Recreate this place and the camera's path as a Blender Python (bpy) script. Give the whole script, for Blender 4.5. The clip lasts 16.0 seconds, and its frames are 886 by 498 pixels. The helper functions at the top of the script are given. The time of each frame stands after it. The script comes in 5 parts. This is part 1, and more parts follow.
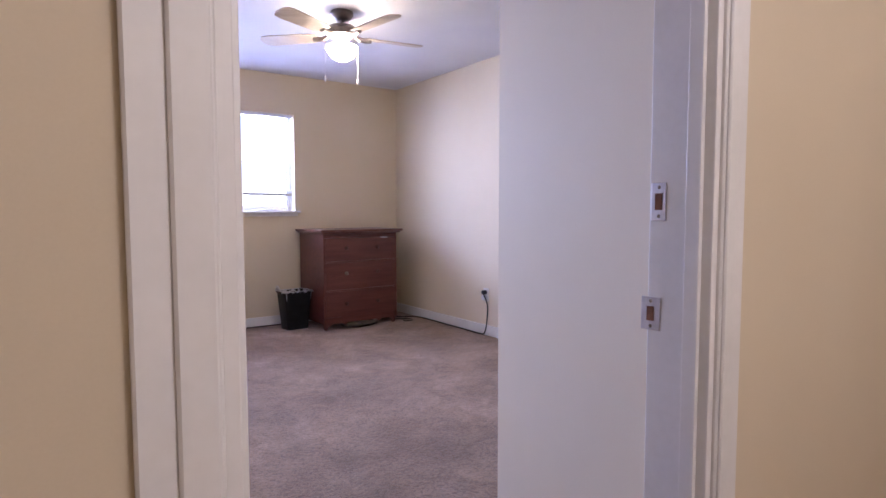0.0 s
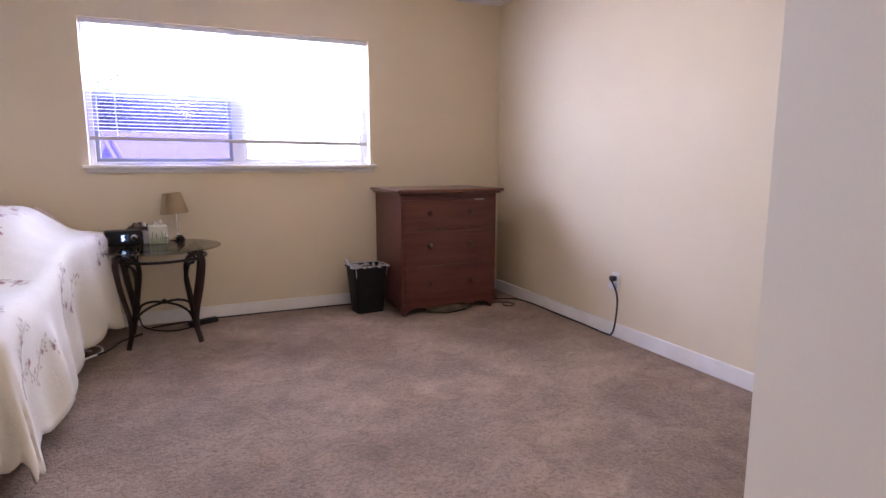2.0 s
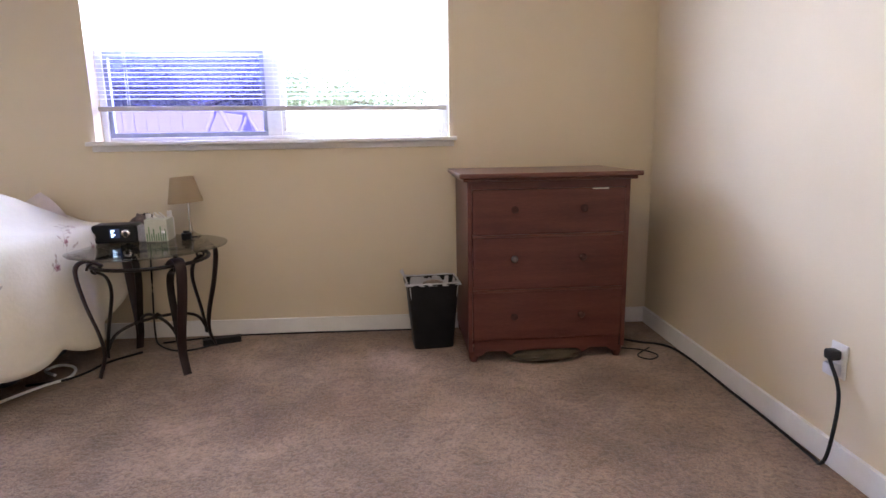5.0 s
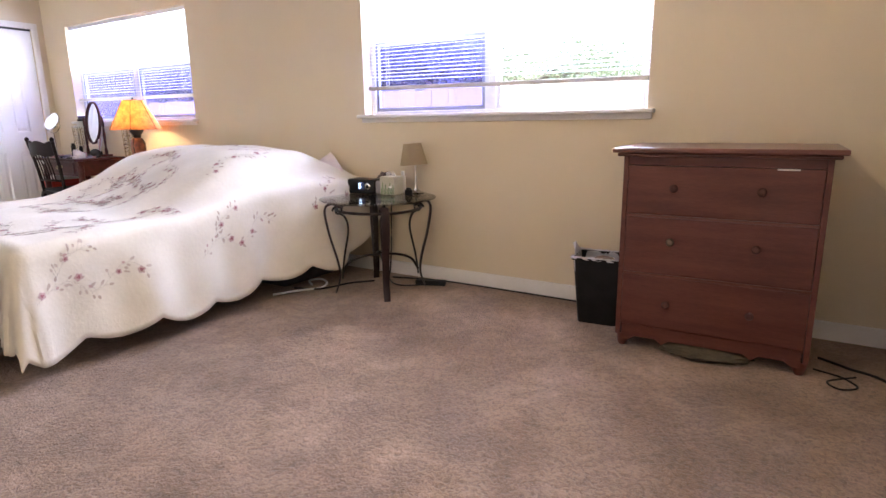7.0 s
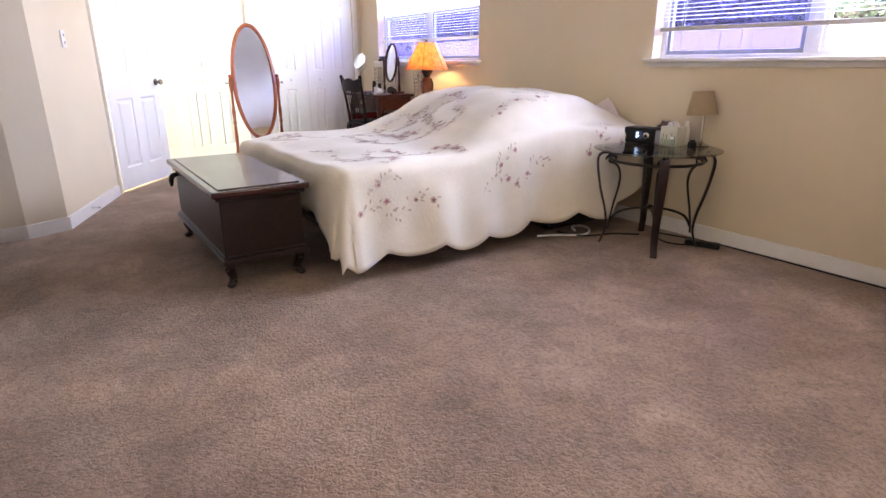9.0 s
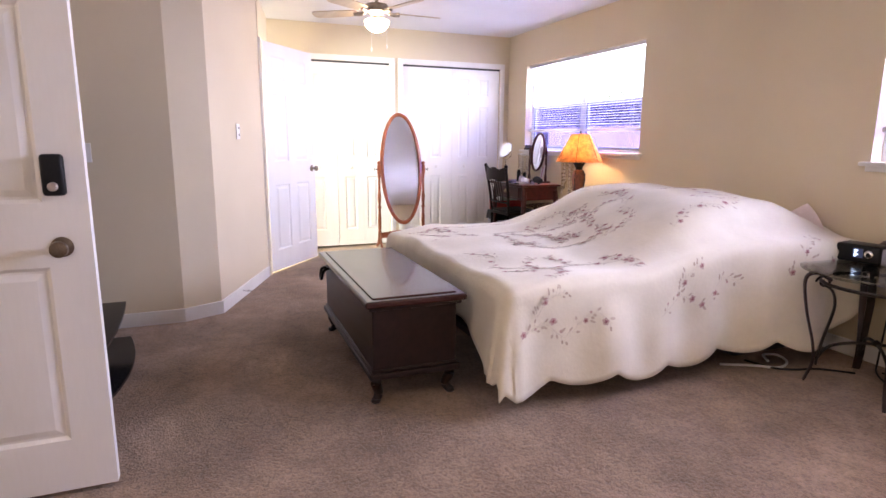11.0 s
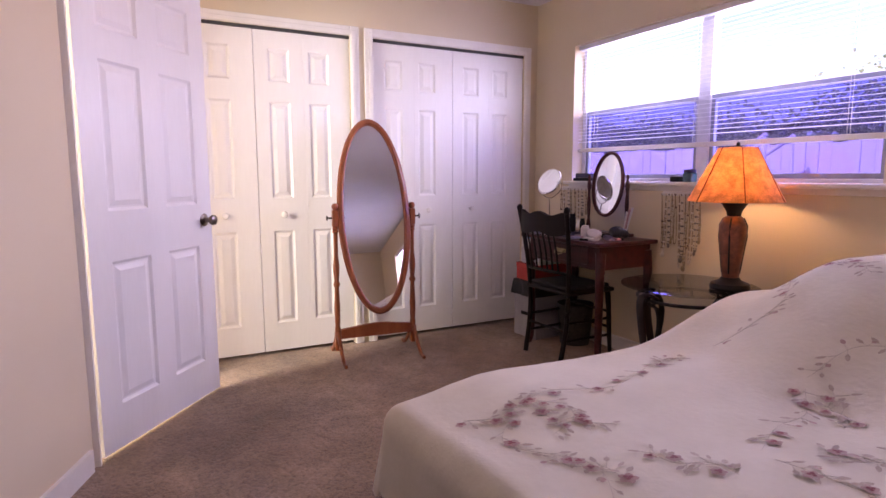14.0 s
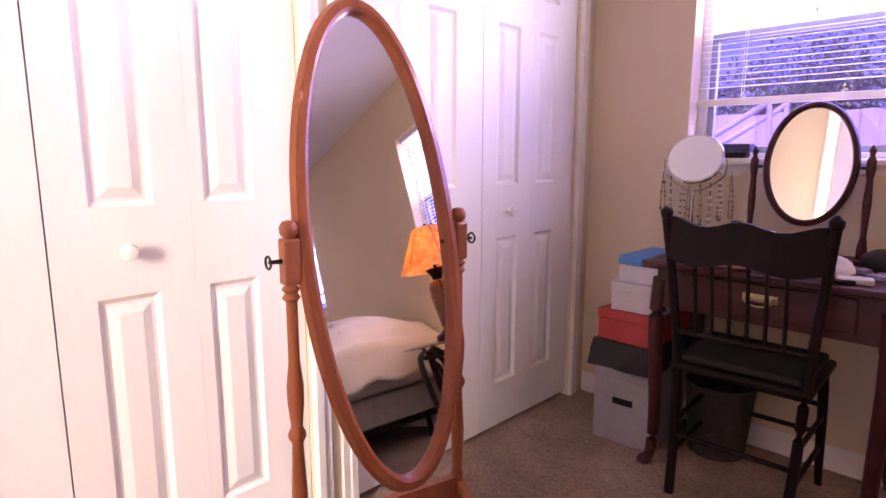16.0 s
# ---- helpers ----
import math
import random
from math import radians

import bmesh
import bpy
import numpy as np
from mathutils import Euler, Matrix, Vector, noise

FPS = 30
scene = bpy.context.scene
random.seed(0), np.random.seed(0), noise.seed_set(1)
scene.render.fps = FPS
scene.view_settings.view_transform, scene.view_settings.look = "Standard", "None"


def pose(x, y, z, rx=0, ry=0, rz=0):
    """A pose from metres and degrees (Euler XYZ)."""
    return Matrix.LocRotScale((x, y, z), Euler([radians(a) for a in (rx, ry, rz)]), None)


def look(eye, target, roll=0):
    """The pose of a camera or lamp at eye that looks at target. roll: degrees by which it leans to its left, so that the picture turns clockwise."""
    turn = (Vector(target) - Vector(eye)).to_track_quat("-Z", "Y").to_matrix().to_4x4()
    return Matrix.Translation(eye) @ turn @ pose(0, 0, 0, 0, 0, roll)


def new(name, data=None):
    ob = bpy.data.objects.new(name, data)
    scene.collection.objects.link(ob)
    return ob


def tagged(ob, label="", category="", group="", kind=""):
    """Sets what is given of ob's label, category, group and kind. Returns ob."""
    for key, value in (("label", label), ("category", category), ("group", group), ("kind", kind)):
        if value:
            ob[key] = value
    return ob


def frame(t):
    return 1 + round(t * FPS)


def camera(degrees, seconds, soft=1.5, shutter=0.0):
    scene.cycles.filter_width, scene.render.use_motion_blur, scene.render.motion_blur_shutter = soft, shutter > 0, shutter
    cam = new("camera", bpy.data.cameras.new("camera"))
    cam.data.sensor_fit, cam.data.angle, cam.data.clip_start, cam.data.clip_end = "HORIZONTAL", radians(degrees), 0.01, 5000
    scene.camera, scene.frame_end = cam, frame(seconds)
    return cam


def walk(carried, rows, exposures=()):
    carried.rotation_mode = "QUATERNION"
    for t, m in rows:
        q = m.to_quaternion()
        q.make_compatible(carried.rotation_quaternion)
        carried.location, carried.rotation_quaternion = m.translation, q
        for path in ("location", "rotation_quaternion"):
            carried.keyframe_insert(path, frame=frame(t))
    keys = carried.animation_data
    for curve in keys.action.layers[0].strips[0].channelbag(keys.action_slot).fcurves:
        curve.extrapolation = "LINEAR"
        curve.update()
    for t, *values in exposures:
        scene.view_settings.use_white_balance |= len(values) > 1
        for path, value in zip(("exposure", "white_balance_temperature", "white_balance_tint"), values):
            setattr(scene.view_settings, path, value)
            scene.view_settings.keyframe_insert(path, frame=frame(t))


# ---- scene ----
cam = camera(75.3, 16.0)
PATH = [
    (0, (0.528, 0.744, 1.104), (1.68, 2.374, 0.974), -0.1),
    (0.3, (0.757, 0.893, 1.106), (1.914, 2.515, 0.935), -0.1),
    (0.5, (0.852, 0.98, 1.109), (2.005, 2.599, 0.893), -0.5),
    (1, (1.009, 1.248, 1.122), (2.027, 2.951, 0.868), -0.3),
    (1.5, (1.153, 1.527, 1.131), (2.005, 3.315, 0.852), 0.0),
    (2, (1.246, 1.81, 1.132), (2.063, 3.611, 0.833), -0.0),
    (2.5, (1.298, 2.099, 1.143), (2.101, 3.904, 0.835), -0.1),
    (3, (1.338, 2.314, 1.146), (2.078, 4.143, 0.818), -0.2),
    (3.5, (1.441, 2.481, 1.123), (1.911, 4.398, 0.801), -0.6),
    (4, (1.672, 2.701, 1.105), (2.016, 4.644, 0.777), -0.8),
    (4.2, (1.798, 2.772, 1.101), (2.146, 4.711, 0.755), -0.9),
    (6.3, (3.217, 3.113, 1.081), (2.512, 4.942, 0.683), -0.8),
    (6.5, (3.267, 3.113, 1.081), (2.468, 4.898, 0.663), -0.8),
    (7, (3.361, 3.028, 1.06), (2.322, 4.681, 0.627), -0.8),
    (7.5, (3.36, 2.953, 1.039), (2.107, 4.435, 0.558), -0.6),
    (8, (3.359, 2.931, 1.015), (1.948, 4.234, 0.457), -0.6),
    (8.5, (3.321, 2.919, 1.039), (1.805, 4.075, 0.435), -0.5),
    (9, (3.274, 2.891, 1.093), (1.687, 3.939, 0.476), -0.3),
    (9.5, (3.22, 2.862, 1.175), (1.565, 3.803, 0.562), -0.1),
    (10, (3.187, 2.841, 1.246), (1.452, 3.668, 0.695), 0.2),
    (10.2, (3.156, 2.836, 1.255), (1.393, 3.639, 0.756), 0.5),
    (12.3, (1.847, 3.03, 1.132), (-0.046, 3.62, 0.866), -0.1),
    (12.5, (1.663, 3.066, 1.133), (-0.239, 3.628, 0.874), -0.1),
    (13, (1.132, 3.195, 1.144), (-0.773, 3.745, 0.879), -0.2),
    (13.5, (0.611, 3.333, 1.141), (-1.275, 3.946, 0.879), -0.1),
    (14, (0.095, 3.49, 1.15), (-1.664, 4.408, 0.898), -0.1),
    (14.3, (-0.254, 3.545, 1.149), (-1.915, 4.629, 0.892), -0.4),
    (14.5, (-0.469, 3.555, 1.147), (-2.097, 4.686, 0.884), -0.2),
    (15, (-0.987, 3.572, 1.166), (-2.53, 4.815, 0.894), -0.1),
    (15.5, (-1.59, 3.72, 1.132), (-3.049, 5.054, 0.833), -0.2),
    (16, (-2.209, 3.887, 1.127), (-3.606, 5.282, 0.803), -0.0),
]

# ---- light ----
EXPOSURES = [(0, 1.87, 5250, 22), (0.7, 1.88, 5850, 30), (1.6, 1.87, 5900, 22), (3, 1.85, 5850, 10), (4, 1.88, 5800, 8), (7, 2.3, 6250, 11), (8.5, 2.12, 6280, 11), (10, 2.02, 6350, 13), (12.3, 1.73, 6650, 31), (13, 1.5, 6750, 33), (13.6, 1.22, 6800, 37), (14.5, 1.03, 6800, 41), (15, 1.15, 6850, 42), (15.5, 1.34, 6950, 49), (16, 1.5, 7050, 53)]
walk(cam, [(t, look(eye, target, roll)) for t, eye, target, roll in PATH], EXPOSURES)

world = bpy.data.worlds.new("world")
scene.world = world
world.use_nodes = True
wn = world.node_tree
sky = wn.nodes.new("ShaderNodeTexSky")
sky.sky_type = "NISHITA"
sky.sun_disc = False
sky.sun_elevation = radians(52)
sky.sun_rotation = radians(200)
wn.nodes["Background"].inputs["Strength"].default_value = 0.15
wn.links.new(sky.outputs["Color"], wn.nodes["Background"].inputs["Color"])


def lamp(name, kind, energy, colour, m, size=0.1, size_y=None, angle=None):
    data = bpy.data.lights.new(name, kind)
    data.energy, data.color = energy, colour
    if kind == "AREA":
        data.shape, data.size, data.size_y = "RECTANGLE", size, size_y or size
    elif kind == "POINT":
        data.shadow_soft_size = size
    elif kind == "SUN":
        data.angle = radians(angle)
    ob = new(name, data)
    ob.matrix_world = m
    return ob


SKYLIGHT = (0.70, 0.75, 1.0)
lamp("sun", "SUN", 5.0, (1.0, 0.95, 0.88), look((2, -8, 13), (0.5, 6, 0)), angle=0.5)
lamp("window_light", "AREA", 58, SKYLIGHT, look((1.665, 6.62, 1.68), (1.665, 4.6, 0.5)), 1.86, 0.8)
lamp("window_light", "AREA", 40, SKYLIGHT, look((-2.19, 6.62, 1.68), (-2.19, 4.6, 0.5)), 1.86, 0.8)
lamp("bathroom_light", "AREA", 98, (0.92, 1.0, 0.80), look((-2.3, 1.35, 1.7), (-3.05, 3.6, 1.0)), 0.9, 0.9)
lamp("hall_light", "POINT", 14, (1.0, 0.88, 0.74), pose(1.45, -0.35, 2.2), 0.3)


# ---- materials ----
def surface(name, a, b, rough=0.6, scale=6.0, fine=120.0, mix=0.5, bump=0.05, metal=0.0, stretch=(1, 1, 1), coat=0.0, rough_var=0.1, dist=0.002, sheen=0.0, spec=0.5):
    """Two colours mixed by a broad and a fine noise, with relief from the fine one."""
    m = bpy.data.materials.new(name)
    m.use_nodes = True
    t = m.node_tree
    p = t.nodes["Principled BSDF"]
    co = t.nodes.new("ShaderNodeTexCoord")
    mp = t.nodes.new("ShaderNodeMapping")
    mp.inputs["Scale"].default_value = stretch
    t.links.new(co.outputs["Object"], mp.inputs["Vector"])
    n1, n2 = t.nodes.new("ShaderNodeTexNoise"), t.nodes.new("ShaderNodeTexNoise")
    for n, s, d in ((n1, scale, 4), (n2, fine, 3)):
        n.inputs["Scale"].default_value, n.inputs["Detail"].default_value = s, d
        t.links.new(mp.outputs["Vector"], n.inputs["Vector"])
    add = t.nodes.new("ShaderNodeMath")
    add.operation = "MULTIPLY_ADD"
    t.links.new(n2.outputs["Fac"], add.inputs[0])
    add.inputs[1].default_value = mix
    sub = t.nodes.new("ShaderNodeMath")
    sub.operation = "MULTIPLY_ADD"
    t.links.new(n1.outputs["Fac"], sub.inputs[0])
    sub.inputs[1].default_value = 1.0
    sub.inputs[2].default_value = -mix * 0.5
    t.links.new(sub.outputs[0], add.inputs[2])
    ramp = t.nodes.new("ShaderNodeValToRGB")
    ramp.color_ramp.elements[0].position, ramp.color_ramp.elements[1].position = 0.3, 0.7
    ramp.color_ramp.elements[0].color, ramp.color_ramp.elements[1].color = (*a, 1), (*b, 1)
    t.links.new(add.outputs[0], ramp.inputs["Fac"])
    t.links.new(ramp.outputs["Color"], p.inputs["Base Color"])
    mr = t.nodes.new("ShaderNodeMapRange")
    mr.inputs["To Min"].default_value, mr.inputs["To Max"].default_value = max(0.02, rough - rough_var), min(1, rough + rough_var)
    t.links.new(n1.outputs["Fac"], mr.inputs["Value"])
    t.links.new(mr.outputs["Result"], p.inputs["Roughness"])
    p.inputs["Metallic"].default_value = metal
    p.inputs["Coat Weight"].default_value = coat
    p.inputs["Sheen Weight"].default_value = sheen
    p.inputs["Specular IOR Level"].default_value = spec
    if bump:
        bp = t.nodes.new("ShaderNodeBump")
        bp.inputs["Strength"].default_value, bp.inputs["Distance"].default_value = bump, dist
        t.links.new(n2.outputs["Fac"], bp.inputs["Height"])
        t.links.new(bp.outputs["Normal"], p.inputs["Normal"])
    return m


def glow(name, colour, strength):
    m = bpy.data.materials.new(name)
    m.use_nodes = True
    p = m.node_tree.nodes["Principled BSDF"]
    p.inputs["Base Color"].default_value = (*colour, 1)
    p.inputs["Emission Color"].default_value = (*colour, 1)
    p.inputs["Emission Strength"].default_value = strength
    return m


def glass(name, colour=(1, 1, 1), rough=0.0, alpha_mix=0.0):
    """Thin glass: clear with a gloss that grows at a slant."""
    m = bpy.data.materials.new(name)
    m.use_nodes = True
    t = m.node_tree
    t.nodes.remove(t.nodes["Principled BSDF"])
    out = t.nodes["Material Output"]
    tr, gl, mx, fr, pw, ad = (t.nodes.new("ShaderNode" + k) for k in ("BsdfTransparent", "BsdfGlossy", "MixShader", "LayerWeight", "Math", "Math"))
    fr.inputs["Blend"].default_value = 0.5
    pw.operation, ad.operation = "POWER", "MULTIPLY_ADD"
    pw.inputs[1].default_value = 5.0
    ad.inputs[1].default_value, ad.inputs[2].default_value = 0.9, 0.03
    t.links.new(fr.outputs["Facing"], pw.inputs[0])
    t.links.new(pw.outputs[0], ad.inputs[0])
    tr.inputs["Color"].default_value = (*colour, 1)
    gl.inputs["Roughness"].default_value = rough
    t.links.new(ad.outputs[0], mx.inputs["Fac"])
    t.links.new(tr.outputs[0], mx.inputs[1])
    t.links.new(gl.outputs[0], mx.inputs[2])
    t.links.new(mx.outputs[0], out.inputs["Surface"])
    return m


def translucent(name, colour, share=0.5, rough=0.8, low=0.9, scale=9):
    """Cloth, paper or plastic that lets some light through."""
    m = surface(name, tuple(c * low for c in colour), colour, rough, scale, 160, 0.5, 0.1)
    t = m.node_tree
    tl, mx = t.nodes.new("ShaderNodeBsdfTranslucent"), t.nodes.new("ShaderNodeMixShader")
    ramp = [n for n in t.nodes if n.type == "VALTORGB"][0]
    t.links.new(ramp.outputs["Color"], tl.inputs["Color"])
    mx.inputs["Fac"].default_value = share
    t.links.new(t.nodes["Principled BSDF"].outputs[0], mx.inputs[1])
    t.links.new(tl.outputs[0], mx.inputs[2])
    t.links.new(mx.outputs[0], t.nodes["Material Output"].inputs["Surface"])
    return m


def carpet_material():
    """Cut pile: soft patches where feet and brushes turned it, dark flecks between the tufts, fibre relief."""
    m = surface("carpet", (0.245, 0.155, 0.100), (0.40, 0.275, 0.192), 0.95, 2.2, 210, 0.75, 0.6, rough_var=0.04, dist=0.010, sheen=0.15)
    t = m.node_tree
    ramp = [n for n in t.nodes if n.type == "VALTORGB"][0]
    mp = [n for n in t.nodes if n.type == "MAPPING"][0]
    p = t.nodes["Principled BSDF"]

    def noisy(scale, detail, warp, lo, hi, a, b):
        n = t.nodes.new("ShaderNodeTexNoise")
        n.inputs["Scale"].default_value, n.inputs["Detail"].default_value, n.inputs["Distortion"].default_value = scale, detail, warp
        t.links.new(mp.outputs["Vector"], n.inputs["Vector"])
        r = t.nodes.new("ShaderNodeMapRange")
        for k, v in (("From Min", lo), ("From Max", hi), ("To Min", a), ("To Max", b)):
            r.inputs[k].default_value = v
        t.links.new(n.outputs["Fac"], r.inputs["Value"])
        return n, r.outputs["Result"]
    patches = noisy(1.4, 6, 0.8, 0.36, 0.64, 0.82, 1.12)[1]
    swirl = noisy(5.5, 5, 1.6, 0.36, 0.64, 0.84, 1.11)[1]
    mid, fleck = noisy(62, 3, 0.9, 0.42, 0.68, 1.07, 0.64)
    val = patches
    for other in (swirl, fleck):
        mul = t.nodes.new("ShaderNodeMath")
        mul.operation = "MULTIPLY"
        t.links.new(val, mul.inputs[0])
        t.links.new(other, mul.inputs[1])
        val = mul.outputs[0]
    hsv = t.nodes.new("ShaderNodeHueSaturation")
    t.links.new(val, hsv.inputs["Value"])
    t.links.new(ramp.outputs["Color"], hsv.inputs["Color"])
    t.links.new(hsv.outputs["Color"], p.inputs["Base Color"])
    b2 = t.nodes.new("ShaderNodeBump")
    b2.inputs["Strength"].default_value, b2.inputs["Distance"].default_value = 0.7, 0.02
    b2.invert = True
    t.links.new(mid.outputs["Fac"], b2.inputs["Height"])
    old = [n for n in t.nodes if n.type == "BUMP" and n != b2][0]
    t.links.new(old.outputs["Normal"], b2.inputs["Normal"])
    t.links.new(b2.outputs["Normal"], p.inputs["Normal"])
    return m


CARPET = carpet_material()
PAINT = surface("wall_paint", (0.63, 0.53, 0.37), (0.67, 0.57, 0.41), 0.75, 1.5, 260, 0.3, 0.1, dist=0.0012)
CEIL = surface("ceiling_paint", (0.68, 0.67, 0.68), (0.74, 0.73, 0.74), 0.9, 2.0, 130, 0.5, 0.5, dist=0.003)
TRIM = surface("white_trim_paint", (0.72, 0.69, 0.65), (0.80, 0.77, 0.74), 0.42, 5, 60, 0.3, 0.06)
DOORPAINT = surface("white_door_paint", (0.74, 0.72, 0.69), (0.80, 0.78, 0.76), 0.38, 4, 90, 0.3, 0.05, stretch=(1, 1, 0.15))
DARKGAP = surface("dark_track", (0.03, 0.03, 0.03), (0.05, 0.05, 0.05), 0.6)
METAL = surface("brushed_nickel", (0.16, 0.125, 0.095), (0.26, 0.21, 0.165), 0.32, 20, 200, 0.4, 0.05, metal=1.0)
STRIKE = surface("steel_plate", (0.42, 0.38, 0.37), (0.55, 0.50, 0.48), 0.4, 40, 300, 0.4, 0.08, metal=1.0)
BLACK = surface("black_plastic", (0.008, 0.008, 0.009), (0.014, 0.014, 0.015), 0.45, 12, 300, 0.4, 0.05, spec=0.2)
IRON = surface("dark_bronze_iron", (0.012, 0.009, 0.008), (0.03, 0.022, 0.018), 0.38, 25, 200, 0.5, 0.15, metal=0.3, spec=0.3)


# ---- mesh tools ----
def mesh(name, bm, material, smooth=False):
    me = bpy.data.meshes.new(name)
    bm.normal_update()
    bm.to_mesh(me)
    bm.free()
    me.materials.append(material)
    if smooth:
        me.polygons.foreach_set("use_smooth", [True] * len(me.polygons))
        me.set_sharp_from_angle(angle=radians(38))
    return me


def part(name, bm, material, parent, label="", smooth=False):
    """Links a bmesh as one mesh object under a thing or a part."""
    ob = new(name, mesh(name, bm, material, smooth))
    ob.parent = parent
    return tagged(ob, label)


def solid(name, bm, material, label="", category="", kind="", group="", smooth=False, m=None):
    ob = new(name, mesh(name, bm, material, smooth))
    if m is not None:
        ob.matrix_world = m
    return tagged(ob, label, category, group, kind)


def thing(name, m, label, category, group="", kind=""):
    ob = new(name)
    ob.empty_display_size = 0.1
    ob.matrix_world = m
    return tagged(ob, label, category, group, kind)


def box(bm, x0, y0, z0, x1, y1, z1, bevel=0.0, seg=2, m=None):
    v = bmesh.ops.create_cube(bm, size=1)["verts"]
    bmesh.ops.scale(bm, vec=(x1 - x0, y1 - y0, z1 - z0), verts=v)
    bmesh.ops.translate(bm, vec=((x0 + x1) / 2, (y0 + y1) / 2, (z0 + z1) / 2), verts=v)
    if bevel:
        e = list({e for a in v for e in a.link_edges})
        r = bmesh.ops.bevel(bm, geom=e, offset=bevel, segments=seg, affect="EDGES", profile=0.5)
        v = list({a for f in r["faces"] for a in f.verts} | {a for a in v if a.is_valid})
    if m is not None:
        bmesh.ops.transform(bm, matrix=m, verts=v)
    return bm


def boxes(*rows, bevel=0.0):
    bm = bmesh.new()
    for r in rows:
        box(bm, *r, bevel=bevel)
    return bm


def lathe(bm, rows, seg=24, m=None, cap=True):
    """Turns rows of (radius, height) round the z axis."""
    rings = []
    for r, z in rows:
        rings.append([bm.verts.new((r * math.cos(a), r * math.sin(a), z)) for a in (2 * math.pi * i / seg for i in range(seg))])
    for p, q in zip(rings, rings[1:]):
        for i in range(seg):
            bm.faces.new((p[i], p[(i + 1) % seg], q[(i + 1) % seg], q[i]))
    if cap:
        bm.faces.new(rings[0][::-1])
        bm.faces.new(rings[-1])
    if m is not None:
        bmesh.ops.transform(bm, matrix=m, verts=[v for ring in rings for v in ring])
    return bm


def spline(pts, n=8):
    """A smooth line through the points (Catmull-Rom)."""
    p = [Vector(a) for a in pts]
    p = [2 * p[0] - p[1], *p, 2 * p[-1] - p[-2]]
    out = []
    for a, b, c, d in zip(p, p[1:], p[2:], p[3:]):
        for i in range(n):
            t = i / n
            out.append(0.5 * (2 * b + (c - a) * t + (2 * a - 5 * b + 4 * c - d) * t * t + (3 * b - a - 3 * c + d) * t ** 3))
    return out + [p[-2]]


def tube(bm, line, r, seg=8, r2=None, up=(0, 0, 1), close=False, flat=1.0):
    """Sweeps a round or flattened section along a line; r may taper to r2."""
    line = [Vector(a) for a in line]
    n = len(line)
    rings = []
    for i, c in enumerate(line):
        a, b = (line[i - 1], line[(i + 1) % n]) if close else (line[max(i - 1, 0)], line[min(i + 1, n - 1)])
        d = (b - a).normalized()
        u = Vector(up)
        s = d.cross(u)
        if s.length < 0.05:
            s = d.cross(Vector((1, 0, 0.1)))
        s.normalize()
        w = s.cross(d).normalized()
        rr = r if r2 is None else r + (r2 - r) * i / (n - 1)
        rings.append([bm.verts.new(c + (s * math.cos(t) * flat + w * math.sin(t)) * rr) for t in (2 * math.pi * k / seg for k in range(seg))])
    for i in range(n if close else n - 1):
        p, q = rings[i], rings[(i + 1) % n]
        for k in range(seg):
            bm.faces.new((p[k], p[(k + 1) % seg], q[(k + 1) % seg], q[k]))
    if not close:
        bm.faces.new(rings[0][::-1])
        bm.faces.new(rings[-1])
    return bm


def prism(bm, outline, z0, z1):
    """An upright prism over a plan outline, counter-clockwise."""
    lo, hi = [bm.verts.new((x, y, z0)) for x, y in outline], [bm.verts.new((x, y, z1)) for x, y in outline]
    n = len(outline)
    for i in range(n):
        bm.faces.new((lo[i], lo[(i + 1) % n], hi[(i + 1) % n], hi[i]))
    bm.faces.new(hi)
    bm.faces.new(lo[::-1])
    return bm


def strip(pts, t, z0, z1):
    """A mitred run of wall or skirting along pts, t thick to the left of the way (negative: to the right)."""
    p = [Vector(a) for a in pts]
    off = []
    for i, c in enumerate(p):
        ds = [(b - a).normalized() for a, b in ((p[i - 1], c) if i else (None, None), (c, p[i + 1]) if i + 1 < len(p) else (None, None)) if a is not None]
        ns = [Vector((-d.y, d.x)) for d in ds]
        n = sum(ns, Vector((0, 0))).normalized()
        off.append(c + n * (t / max(0.3, n.dot(ns[0]))))
    bm = bmesh.new()
    for i in range(len(p) - 1):
        q = [p[i], p[i + 1], off[i + 1], off[i]]
        prism(bm, q if t > 0 else q[::-1], z0, z1)
    bmesh.ops.remove_doubles(bm, verts=bm.verts, dist=1e-5)
    return bm


# ---- room ----
TOP = 2.43
N, E, W = 6.25, 3.79, -3.62
WIN1, WIN2 = (0.705, 2.625), (-3.18, -1.20)
WZ0, WZ1 = 1.115, 2.055

solid("floor", boxes((-4.5, -0.9, -0.08, 4.0, 6.55, 0.0)), CARPET, "mottled taupe cut-pile carpet with footmarks", "carpet", "structure")
solid("ceiling", boxes((-4.5, -0.9, TOP, 4.0, 6.55, TOP + 0.1)), CEIL, "white lightly textured painted ceiling", "ceiling", "structure")
solid("wall_north", boxes((-4.5, N, 0, 4.0, N + 0.14, WZ0), (-4.5, N, WZ1, 4.0, N + 0.14, TOP), (-4.5, N, WZ0, WIN2[0], N + 0.14, WZ1),
                          (WIN2[1], N, WZ0, WIN1[0], N + 0.14, WZ1), (WIN1[1], N, WZ0, 4.0, N + 0.14, WZ1)), PAINT, "cream painted plaster wall with two windows", "wall", "structure")
solid("wall_east", boxes((E, 1.7, 0, E + 0.13, N, TOP)), PAINT, "cream painted plaster wall", "wall", "structure")
